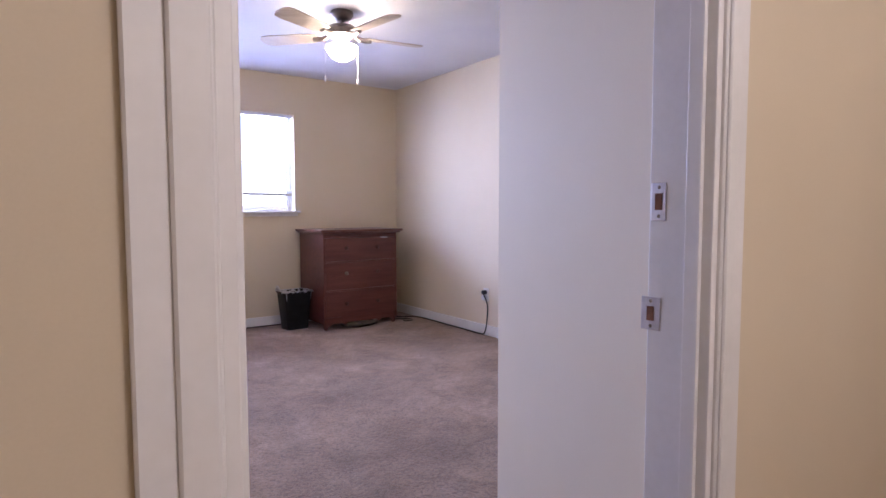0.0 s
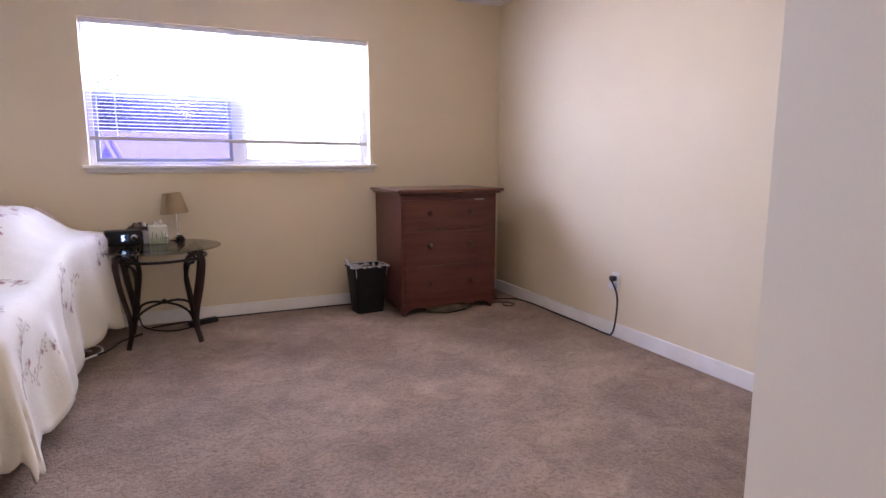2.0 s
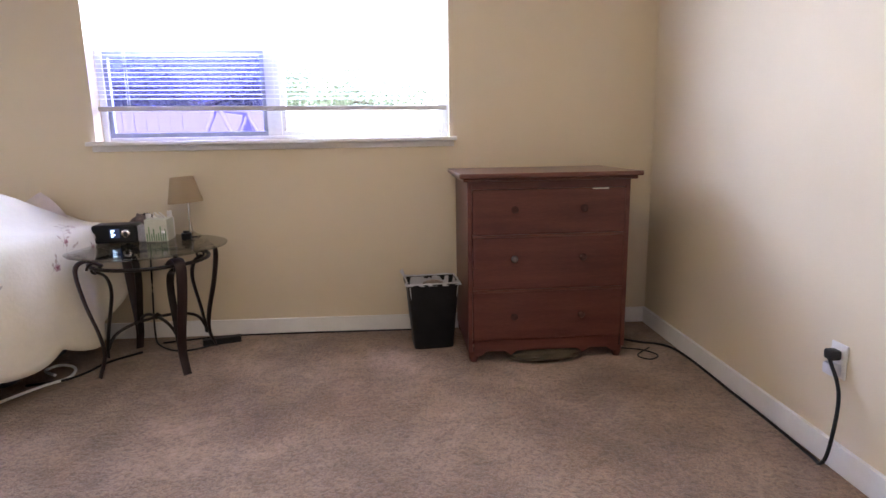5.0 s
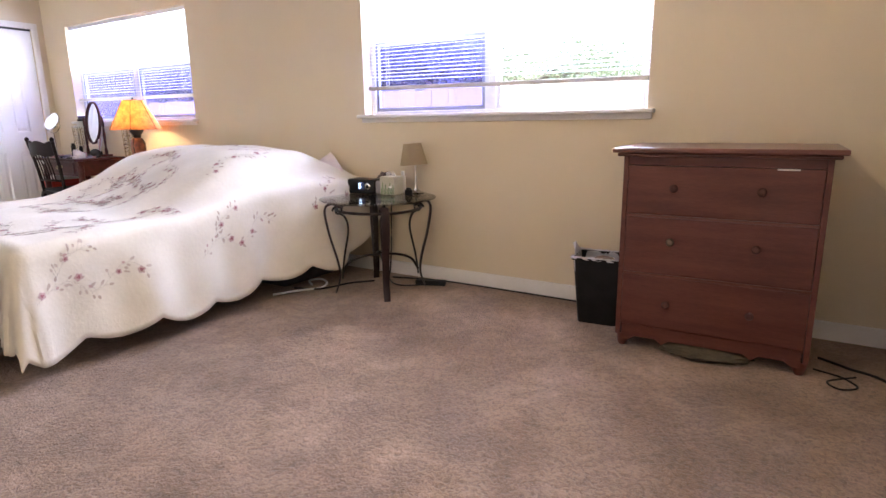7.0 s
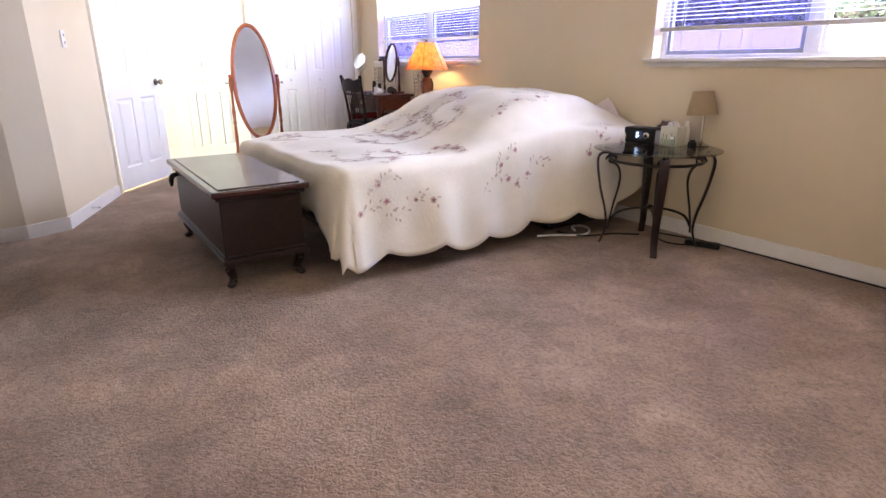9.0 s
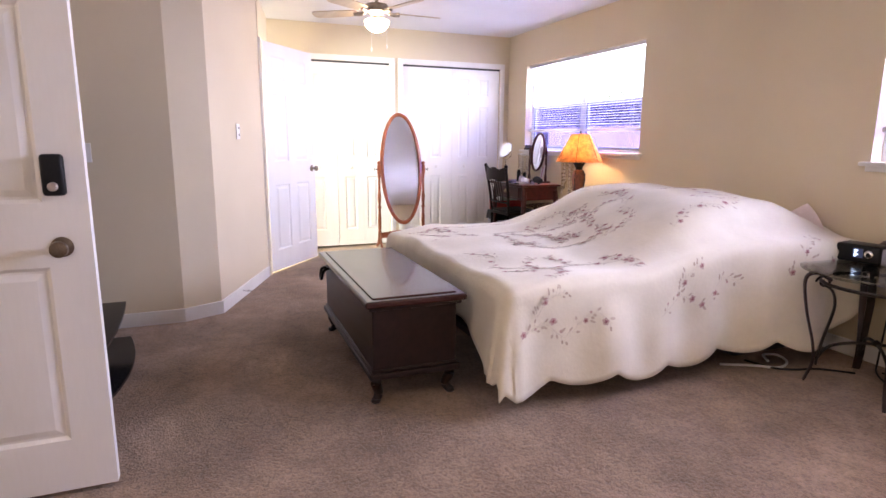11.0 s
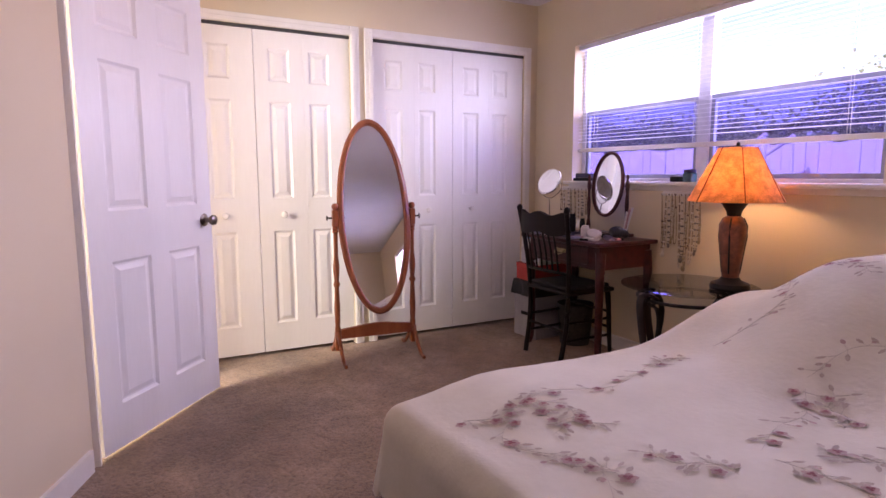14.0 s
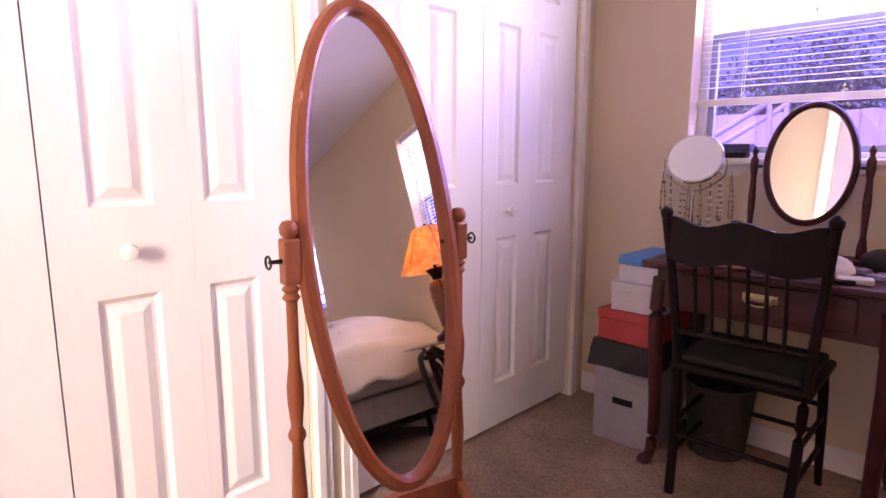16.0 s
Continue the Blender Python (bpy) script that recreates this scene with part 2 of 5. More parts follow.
solid("wall_south_east", strip([(E, 2.206), (1.79, 2.206), (1.568, 1.462)], 0.1, 0, TOP), PAINT, "cream painted wall turning beside the entry door", "wall", "structure")
solid("wall_entry", boxes((-1.46, 1.33, 0, 0.672, 1.50, TOP), (0.672, 1.33, 2.05, 1.57, 1.46, TOP), (1.57, 1.33, 0, 3.9, 1.459, TOP)), PAINT, "cream painted wall around the entry doorway", "wall", "structure")
solid("wall_tv", strip([(-1.25, 1.50), (-1.265, 2.613), (-1.385, 2.848), (-2.46, 3.258)], 0.11, 0, TOP), PAINT, "olive-cream painted wall with a faceted corner", "wall", "structure")
HD = Vector((-1.16, 0.178)).normalized()
hinge = Vector((-2.46, 3.262))
jamb2 = hinge + HD * 0.84
solid("wall_bath", strip([jamb2, (W - 0.02, 3.442)], 0.11, 0, TOP), PAINT, "short cream wall beside the bathroom doorway", "wall", "structure")
solid("wall_bath_header", strip([hinge, jamb2], 0.11, 2.06, TOP), PAINT, "cream wall above the bathroom doorway", "wall", "structure")
CA, CB = (3.527, 4.746), (4.903, 6.128)
solid("wall_west", boxes((W - 0.12, 0.9, 0, W, CA[0], TOP), (W - 0.12, CA[1], 0, W, CB[0], TOP), (W - 0.12, CB[1], 0, W, N, TOP), (W - 0.12, CA[0], 2.055, W, CA[1], TOP), (W - 0.12, CB[0], 2.055, W, CB[1], TOP)),
      PAINT, "cream wall with two closet openings", "wall", "structure")
solid("wall_closet_back", boxes((-4.5, 3.3, 0, -4.4, N, TOP), (-4.4, 3.3, 0, W - 0.12, 3.4, TOP), (-4.4, 4.8, 0, W - 0.12, 4.9, TOP)), PAINT, "plain closet walls", "wall", "structure")
solid("wall_bathroom", boxes((W - 0.1, 0.8, 0, -1.43, 0.9, TOP), (-1.435, 0.9, 0, -1.43, 1.5, TOP)), PAINT, "plain cream bathroom wall", "wall", "structure")
solid("wall_hall", boxes((-1.2, -0.8, 0, -1.1, 1.33, TOP), (-1.1, -0.8, 0, 3.3, -0.7, TOP), (3.2, -0.7, 0, 3.3, 1.33, TOP)), PAINT, "plain cream hall wall", "wall", "structure")


def skirting(pts, name="baseboard"):
    return solid(name, strip(pts, -0.016, 0, 0.09), TRIM, "white painted wooden baseboard", "baseboard", "structure")


skirting([(W + 0.01, N), (E, N)])
skirting([(E, N - 0.017), (E, 2.206), (1.79, 2.206), (1.60, 1.57)])
skirting([(0.60, 1.50), (-1.25, 1.50), (-1.265, 2.613), (-1.385, 2.848), (-2.43, 3.247)])


def casing(name, plane, a, b, top, wide, thick, axis, face):
    """Door trim on a wall face: two legs and a head with a stepped profile. axis: 'x' or 'y' along the wall."""
    bm = bmesh.new()
    for w, t, e in ((wide, thick, 0.0), (wide * 0.55, thick * 1.5, 0.005)):
        for u0, u1, z0, z1 in ((a - w, a - e, 0, top + w), (b + e, b + w, 0, top + w), (a - e, b + e, top + e, top + w)):
            p0, p1 = sorted((plane, plane + face * t))
            box(bm, *((u0, p0, z0, u1, p1, z1) if axis == "x" else (p0, u0, z0, p1, u1, z1)), bevel=0.003, seg=1)
    return solid(name, bm, TRIM, "white painted door casing", "trim", "structure")


casing("trim_hall", 1.33, 0.672, 1.57, 2.05, 0.08, 0.013, "x", -1)
casing("trim_closet", W, CA[0], CA[1], 2.055, 0.06, 0.013, "y", 1)
casing("trim_closet", W, CB[0], CB[1], 2.055, 0.06, 0.013, "y", 1)
solid("trim_entry_jamb", boxes((1.552, 1.325, 0, 1.57, 1.461, 2.05), (0.672, 1.325, 0, 0.69, 1.505, 2.05), (0.69, 1.325, 2.032, 1.552, 1.463, 2.05),
                               (1.540, 1.345, 0, 1.552, 1.375, 2.032), (0.69, 1.345, 0, 0.702, 1.375, 2.032), bevel=0.002), TRIM, "white painted door jamb with stop", "trim", "structure")
for z, h, y, w in ((1.123, 0.076, 1.438, 0.016), (0.895, 0.068, 1.452, 0.022)):
    st = thing("strike_plate", pose(1.551, y, z), "worn steel strike plate screwed to the jamb", "strike plate", "strike plates on the jamb")
    part("plate", box(bmesh.new(), -0.002, -w, -h / 2, 0.0005, w, h / 2, 0.001), STRIKE, st)
    part("hole", box(bmesh.new(), -0.0035, -0.008, -h * 0.22, -0.0018, 0.008, h * 0.22), surface("bare_wood_hole", (0.12, 0.05, 0.025), (0.2, 0.08, 0.04), 0.8), st)
    for s in (-1, 1):
        part("screw", lathe(bmesh.new(), [(0.004, 0), (0.003, 0.001)], 10, pose(-0.002, 0, s * h * 0.38, 0, -90, 0)), METAL, st)


def panel_door(top, w, h, t, cols, rows, material, z0=0.012):
    """A moulded panel door under top: x along its width from 0, y through its thickness."""
    bm = bmesh.new()
    xs, zs = [0, *[c for p in cols for c in p], w], [z0, *[c for p in rows for c in p], h]
    for i in range(0, len(xs), 2):
        box(bm, xs[i], -t / 2, z0, xs[i + 1], t / 2, h)
    for x0, x1 in cols:
        for i in range(0, len(zs), 2):
            box(bm, x0, -t / 2, zs[i], x1, t / 2, zs[i + 1])
    bmesh.ops.remove_doubles(bm, verts=bm.verts, dist=1e-5)
    slab = part("door_slab", bm, material, top)
    for x0, x1 in cols:
        for a, b in rows:
            bm = bmesh.new()
            for s in (-1, 1):
                prof = ((0.0, t / 2 - 0.0005), (0.012, t / 2 - 0.009), (0.02, t / 2 - 0.009), (0.042, t / 2 - 0.002))
                rings = [[bm.verts.new((x, s * y, z)) for x, z in ((x0 + d, a + d), (x1 - d, a + d), (x1 - d, b - d), (x0 + d, b - d))] for d, y in prof]
                for p, q in zip(rings, rings[1:]):
                    for k in range(4):
                        f = (p[k], p[(k + 1) % 4], q[(k + 1) % 4], q[k])
                        bm.faces.new(f if s < 0 else f[::-1])
                bm.faces.new(rings[-1] if s < 0 else rings[-1][::-1])
            part("panel", bm, material, top)
    return slab


ROWS6 = [(0.205, 0.805), (1.012, 1.61), (1.73, 1.93)]


def door_knob(top, x, z, t, both=True):
    for s in (-1, 1) if both else (-1,):
        k = part("knob", lathe(bmesh.new(), [(0.031, 0), (0.033, 0.004), (0.024, 0.008), (0.012, 0.014), (0.011, 0.032), (0.02, 0.038), (0.027, 0.05), (0.025, 0.062), (0.014, 0.068), (0.004, 0.069)], 20,
                               pose(x, s * t / 2, z, 90 if s < 0 else -90)), METAL, top, "dull nickel door knob", True)


def closet(y0, y1):
    w = (y1 - y0 - 0.0122) / 4
    for i in range(4):
        d = thing("closet_door", pose(W - 0.03, y0 + 0.004 + i * (w + 0.0006) + (0.003 if i > 1 else 0), 0, 0, 0, 90), "white moulded three-panel bifold closet door leaf, closed", "closet door", "bifold closet doors")
        col = (0.032, 0.165) if i % 2 else (0.082, 0.216)
        panel_door(d, w, 2.035, 0.034, [col], ROWS6, DOORPAINT, 0.022)
        if i in (1, 2):
            part("knob", lathe(bmesh.new(), [(0.009, 0), (0.008, 0.014), (0.017, 0.02), (0.02, 0.028), (0.016, 0.035), (0.005, 0.038)], 16, pose(sum(col) / 2, -0.017, 0.91, 90)), TRIM, d, "round white wooden knob", True)
    solid("closet_track", boxes((W - 0.06, y0, 2.037, W - 0.008, y1, 2.055)), DARKGAP, "dark metal bifold track", "track", "structure")


closet(*CA)
closet(*CB)

# bathroom door, ajar
bd = thing("bathroom_door", Matrix.Translation((-2.50, 3.280, 0)) @ pose(0, 0, 0, 0, 0, 141.0), "white six-panel door standing ajar, light behind it", "door")
panel_door(bd, 0.81, 2.04, 0.035, [(0.115, 0.345), (0.465, 0.695)], ROWS6, DOORPAINT, 0.02)
door_knob(bd, 0.745, 0.93, 0.035)
for z in (0.22, 1.02, 1.82):
    hg = part("hinge", lathe(bmesh.new(), [(0.006, -0.045), (0.006, 0.045)], 10, pose(-0.004, 0.02, z)), STRIKE, bd, "steel butt hinge")
casing_bath = solid("trim_bath_jamb", boxes((0.0, -0.02, 0, 0.02, 0.12, 2.06), (0.82, -0.02, 0, 0.84, 0.12, 2.06), (0.02, -0.02, 2.04, 0.82, 0.12, 2.06), bevel=0.002), TRIM, "white painted bathroom door jamb", "trim", kind="structure",
                    m=Matrix.Translation((hinge.x, hinge.y, 0)) @ pose(0, 0, 0, 0, 0, math.degrees(math.atan2(HD.y, HD.x))))

# entry door, wide open into the room
ed = thing("entry_door", pose(0.686, 1.568, 0, 0, 0, 90.5), "white six-panel entry door standing wide open", "door")
panel_door(ed, 0.91, 2.03, 0.044, [(0.125, 0.395), (0.515, 0.785)], ROWS6, DOORPAINT, 0.02)
door_knob(ed, 0.825, 0.87, 0.044)
lk = part("keypad_lock", box(bmesh.new(), 0.793, -0.052, 1.035, 0.857, -0.022, 1.165, 0.012, 3), BLACK, ed, "black keypad deadbolt", True)
part("thumb_turn", lathe(bmesh.new(), [(0.014, 0), (0.014, 0.012), (0.01, 0.016)], 16, pose(0.825, -0.052, 1.065, 90)), STRIKE, lk, "round steel thumb turn", True)

# ---- windows ----
GLASS = glass("window_glass", (0.97, 0.98, 1.0))
SCREEN = glass("insect_screen", (0.46, 0.42, 0.82), 0.6)
ALU = surface("white_aluminium", (0.62, 0.62, 0.66), (0.72, 0.72, 0.76), 0.4, 20, 200, 0.3, 0.03)
ALUBLUE = surface("grey_aluminium", (0.22, 0.24, 0.32), (0.30, 0.32, 0.42), 0.4, 20, 200, 0.3, 0.03)
SLAT = translucent("blind_slat", (0.84, 0.83, 0.88), 0.10, 0.5)
RAIL = surface("beige_blind_rail", (0.40, 0.37, 0.33), (0.50, 0.47, 0.42), 0.5, 15, 150, 0.3, 0.05)
CREAMRAIL = translucent("cream_blind_rail", (0.78, 0.74, 0.66), 0.35, 0.5)
CORDS = surface("white_cord", (0.7, 0.68, 0.66), (0.8, 0.78, 0.76), 0.7)


def window(name, span, mid, screens, rail_z, drop, rail):
    """Two single-hung units side by side in one opening, with a raised mini blind."""
    x0, x1 = span
    w = thing(name, pose(0, 0, 0), "wide white window, upper panes bright, lower sashes screened", "window", kind="structure")
    fr = bmesh.new()
    for a in ((x0, WZ0, x0 + 0.035, WZ1), (x1 - 0.035, WZ0, x1, WZ1), (x0 + 0.035, WZ1 - 0.03, x1 - 0.035, WZ1), (x0 + 0.035, WZ0, x1 - 0.035, WZ0 + 0.02), (mid - 0.04, WZ0 + 0.02, mid + 0.04, WZ1 - 0.03)):
        box(fr, a[0], 6.335, a[1], a[2], 6.39, a[3], 0.003, 1)
    part("window_frame", fr, ALU, w)
    for k, (a, b) in enumerate(((x0 + 0.035, mid - 0.04), (mid + 0.04, x1 - 0.035))):
        sash = bmesh.new()
        for q in ((a, 1.57, b, 1.60), (a, WZ0 + 0.02, b, WZ0 + 0.045), (a, WZ0 + 0.045, a + 0.025, 1.57), (b - 0.025, WZ0 + 0.045, b, 1.57)):
            box(sash, q[0], 6.345, q[1], q[2], 6.37, q[3], 0.002, 1)
        part("sash", sash, ALUBLUE if screens[k] else ALU, w, "lower sliding sash")
        for z0, z1, y in ((1.60, WZ1 - 0.03, 6.372), (WZ0 + 0.045, 1.57, 6.357)):
            pn = part("pane", box(bmesh.new(), a + 0.002, y, z0, b - 0.002, y + 0.003, z1), GLASS, w)
            pn.visible_shadow = False
        if screens[k]:
            sc = part("insect_screen", box(bmesh.new(), a, 6.383, WZ0 + 0.02, b, 6.3845, 1.585), SCREEN, w, "dark fine insect screen")
            sc.visible_shadow = False
    sl = bmesh.new()
    box(sl, x0 - 0.035, 6.195, WZ0 - 0.024, x1 + 0.04, 6.335, WZ0 - 0.001, 0.006)
    box(sl, x0 - 0.02, N - 0.013, WZ0 - 0.055, x1 + 0.025, N - 0.001, WZ0 - 0.024, 0.004)
    part("window_sill", sl, TRIM, w, "white painted wooden sill")
    bl = thing("window_blind", pose(0, 6.30, 0), "white horizontal mini blind pulled partly up", "blind", "window blinds")
    part("headrail", box(bmesh.new(), x0 + 0.006, -0.02, WZ1 - 0.032, x1 - 0.006, 0.02, WZ1 - 0.002, 0.003), ALU, bl)
    n = int((WZ1 - 0.05 - rail_z) / 0.0235)
    rng = random.Random(name)
    sm = bmesh.new()
    hw = (x1 - x0) / 2 - 0.012
    rows = [[sm.verts.new((x, y, z)) for x in (-hw, 0, hw)] for y, z in ((-0.0125, 0.0), (-0.005, 0.0022), (0.005, 0.0022), (0.0125, 0.0))]
    for p, q in zip(rows, rows[1:]):
        for i in range(2):
            sm.faces.new((p[i], p[i + 1], q[i + 1], q[i]))
    sme = mesh("slat", sm, SLAT, True)
    for i in range(n):
        s = new("slat", sme)
        s.parent = bl
        f = (i + 1) / n
        s.matrix_local = pose((x0 + x1) / 2, 0, WZ1 - 0.04 - i * 0.0235, rng.uniform(6, 12), math.degrees(drop / (x1 - x0)) * f * f, 0)
    part("bottom_rail", box(bmesh.new(), -hw, -0.014, -0.014, hw, 0.014, 0.012, 0.004, m=pose((x0 + x1) / 2, 0, rail_z, 0, math.degrees(drop / (x1 - x0)))), rail, bl, "pale bottom rail")
    for fx in (0.09, 0.5, 0.91):
        x = x0 + (x1 - x0) * fx
        for dy in (-0.0135, 0.0135):
            part("ladder_cord", box(bmesh.new(), x - 0.0008, dy - 0.0008, rail_z, x + 0.0008, dy + 0.0008, WZ1 - 0.03), CORDS, bl)
    return w


window("window_1", WIN1, 1.648, (True, False), 1.283, 0.018, RAIL)
window("window_2", WIN2, -2.165, (True, True), 1.325, 0.012, CREAMRAIL)

# ---- outside ----
GRASS = surface("yard_grass", (0.10, 0.13, 0.05), (0.20, 0.20, 0.10), 0.9, 0.6, 30, 0.6, 0.5, dist=0.05)
solid("ground", boxes((-400, 6.6, -0.5, 400, 800, -0.3)), GRASS, "dry mown grass of the yard", "lawn", "structure")
FENCE = surface("pale_fence_wood", (0.68, 0.65, 0.64), (0.78, 0.75, 0.73), 0.85, 3, 40, 0.6, 0.4, stretch=(6, 6, 0.4))
fence = thing("fence", pose(0, 10.2, -0.3), "pale painted board privacy fence beyond the yard", "fence")
board = mesh("board", box(bmesh.new(), -0.07, -0.01, 0.03, 0.07, 0.01, 1.82, 0.004, 1), FENCE)
rng = random.Random(5)
for i in range(118):
    b = new("board", board)
    b.parent = fence
    b.matrix_local = pose(-9 + i * 0.1412, rng.uniform(-0.004, 0.004), rng.uniform(-0.02, 0.01), 0, rng.uniform(-0.1, 0.1), 0)
for z in (0.3, 1.62):
    part("rail", box(bmesh.new(), -9.1, 0.012, z, 7.5, 0.06, z + 0.09), surface("pale_rail_wood", (0.5, 0.47, 0.44), (0.6, 0.57, 0.54), 0.8), fence, "pale horizontal rail")
for i in range(8):
    part("post", box(bmesh.new(), -9 + i * 2.3, 0.062, 0, -8.9 + i * 2.3, 0.16, 1.66), FENCE, fence)
LEAF = translucent("tree_leaf", (0.26, 0.30, 0.18), 0.5, 0.6)
BARK = surface("tree_bark", (0.07, 0.05, 0.04), (0.16, 0.12, 0.09), 0.9, 8, 60, 0.6, 0.6, stretch=(3, 3, 0.6))


def tree(x, y, h, seed):
    r = random.Random(seed)
    t = thing("tree", pose(x, y, -0.3), "leafy broadleaf tree behind the fence", "tree", "trees behind the fence")
    bm = bmesh.new()
    tube(bm, spline([(0, 0, 0), (0.08, 0.02, h * 0.25), (-0.05, 0.05, h * 0.55), (0.05, 0, h * 0.9)], 4), 0.16, 9, 0.04)
    tips = []
    for i in range(17):
        z = r.uniform(1.5, h)
        a = r.uniform(0, 6.28)
        l = r.uniform(0.9, 1.9)
        tip = Vector((math.cos(a) * l, math.sin(a) * l, z + r.uniform(0.0, 0.3)))
        tube(bm, spline([(0, 0, z), (tip.x * 0.5, tip.y * 0.5, z + 0.15), tip], 3), 0.05, 6, 0.012)
        tips.append(tip)
    part("trunk", bm, BARK, t, "grey-brown trunk with limbs", True)
    vs, fs = [], []
    for tip in tips:
        for k in range(5):
            c = tip + Vector((r.gauss(0, 0.4), r.gauss(0, 0.4), r.gauss(0, 0.16)))
            for q in range(60):
                p = c + Vector((r.gauss(0, 0.2), r.gauss(0, 0.2), r.gauss(0, 0.16)))
                u = Vector((r.gauss(0, 1), r.gauss(0, 1), r.gauss(0, 1))).normalized() * r.uniform(0.03, 0.05)
                w = u.cross(Vector((r.gauss(0, 1), r.gauss(0, 1), r.gauss(0, 1)))).normalized() * 0.022
                i = len(vs)
                vs += [p - u, p + w, p + u, p - w]
                fs.append((i, i + 1, i + 2, i + 3))
    me = bpy.data.meshes.new("crown")
    me.from_pydata(vs, [], fs)
    me.materials.append(LEAF)
    cr = new("crown", me)
    cr.parent = t


for k, (x, y, h) in enumerate(((-6.4, 13.1, 2.2), (-4.6, 13.4, 2.15), (-3.0, 13.0, 2.25), (-1.2, 13.2, 2.1), (0.9, 13.1, 1.9), (-8.6, 13.4, 2.3), (-11.0, 13.6, 2.3))):
    tree(x, y, h, k)

SWING = surface("white_swing_paint", (0.72, 0.70, 0.68), (0.82, 0.80, 0.78), 0.5, 8, 60)
sw = thing("garden_swing", pose(0.47, 9.55, -0.3), "white painted A-frame of a garden swing on the lawn", "swing")
for e in (-1, 1):
    for s_ in (-1, 1):
        part("leg", tube(bmesh.new(), [(s_ * 0.02, e * 0.5, 1.74), (s_ * 0.82, e * 0.62, 0.0)], 0.024, 8), SWING, sw, "slanting white leg", True)
part("top_beam", tube(bmesh.new(), [(0, -0.6, 1.745), (0, 0.6, 1.745)], 0.026, 8), SWING, sw, "white top beam", True)
sl = thing("garden_slide", pose(-4.3, 9.55, -0.3), "white sloping rails of a garden slide on the lawn", "slide")
for e in (-1, 1):
    part("rail", tube(bmesh.new(), [(0.55, e * 0.24, 1.88), (-2.35, e * 0.24, 0.05)], 0.026, 8), SWING, sl, "slanting white rail", True)
    part("post", tube(bmesh.new(), [(0.53, e * 0.24, 1.86), (0.60, e * 0.24, 0.0)], 0.022, 8), SWING, sl, smooth=True)

# ---- bed ----
QUILT = surface("cream_quilt", (0.63, 0.57, 0.455), (0.71, 0.65, 0.53), 0.85, 5, 55, 0.25, 0.3, dist=0.004, sheen=0.2)
SHEET = surface("white_sheet", (0.66, 0.62, 0.58), (0.74, 0.70, 0.66), 0.85, 6, 90, 0.3, 0.3)
TICKING = surface("beige_mattress_ticking", (0.42, 0.36, 0.30), (0.52, 0.46, 0.39), 0.85, 20, 160, 0.4, 0.3)
XE, XW, YF, YH = 0.63, -1.29, 4.065, 6.215
TOPZ = 0.595


def step(a, b, x):
    t = min(1, max(0, (x - a) / (b - a)))
    return t * t * (3 - 2 * t)


def bed_top(x, y):
    u = (x + 0.30) / 0.96
    west = 1 - step(-1.2, -0.78, x)
    hump = step(4.72 + 0.28 * west, 5.62, y + 0.10 * math.sin(3.1 * x + 0.4)) * (1 - 0.42 * step(5.82, 6.25, y))
    lift = 0.315 * (1 - 0.16 * abs(u) ** 2.2 - 0.42 * step(0.72, 1.0, abs(u)))
    wave = 0.010 * math.sin(5.1 * x + 1.3 * y) * math.sin(3.7 * y - 1.1 * x) + 0.006 * math.sin(11 * x - 4 * y)
    sag = (1 - step(4.05, 4.42, y)) * (0.022 + 0.03 * (1 - step(XW, -0.85, x)))
    return TOPZ + hump * lift + wave - sag - 0.025 * west


def foot_y(u):
    return YF + 0.035 * (1 - step(-1.1, -0.3, u))


def edge_e(v):
    return XE + 0.11 * step(5.2, 5.95, v)


def quilt(u, v):
    """A point of the spread: u across, v along, in metres; past the edges it hangs."""
    cx, cy = min(edge_e(v), max(XW, u)), max(foot_y(u), v)
    ox, oy = u - cx, v - cy
    z = bed_top(cx, cy)
    d = math.hypot(ox, oy)
    lim = max(abs(ox), abs(oy)) + 0.01
    if d > lim:
        d = lim
    if d < 1e-6:
        return Vector((cx, cy, z))
    nx, ny = ox / math.hypot(ox, oy), oy / math.hypot(ox, oy)
    r = 0.065
    if d < r * 1.57:
        a = d / r
        out, down = r * math.sin(a), r * (1 - math.cos(a))
    else:
        rest = d - r * 1.57
        along = cy * (abs(nx) > 0.3) + cx * (abs(ny) > 0.3)
        fold = 0.026 * math.sin(8.3 * along + 1.5 * math.sin(3.1 * along)) + 0.012 * math.sin(21 * along)
        corner = 4 * nx * nx * ny * ny
        fold += corner * 0.010 * math.sin(7 * math.atan2(ny, nx))
        out, down = r + rest * (0.12 + 0.10 * corner) + fold * min(1, rest / 0.25), r + rest * 0.985
    return Vector((cx + nx * out, cy + ny * out, max(0.025, z - down)))


def hem_e(v):
    return 0.49 + 0.055 * abs(math.sin(math.pi * (v - 3.9) / 0.33)) + 0.075 * step(4.4, 5.3, v) - 0.25 * step(5.8, 6.2, v)


def hem_w(v):
    return 0.27 + 0.04 * abs(math.sin(math.pi * v / 0.33))


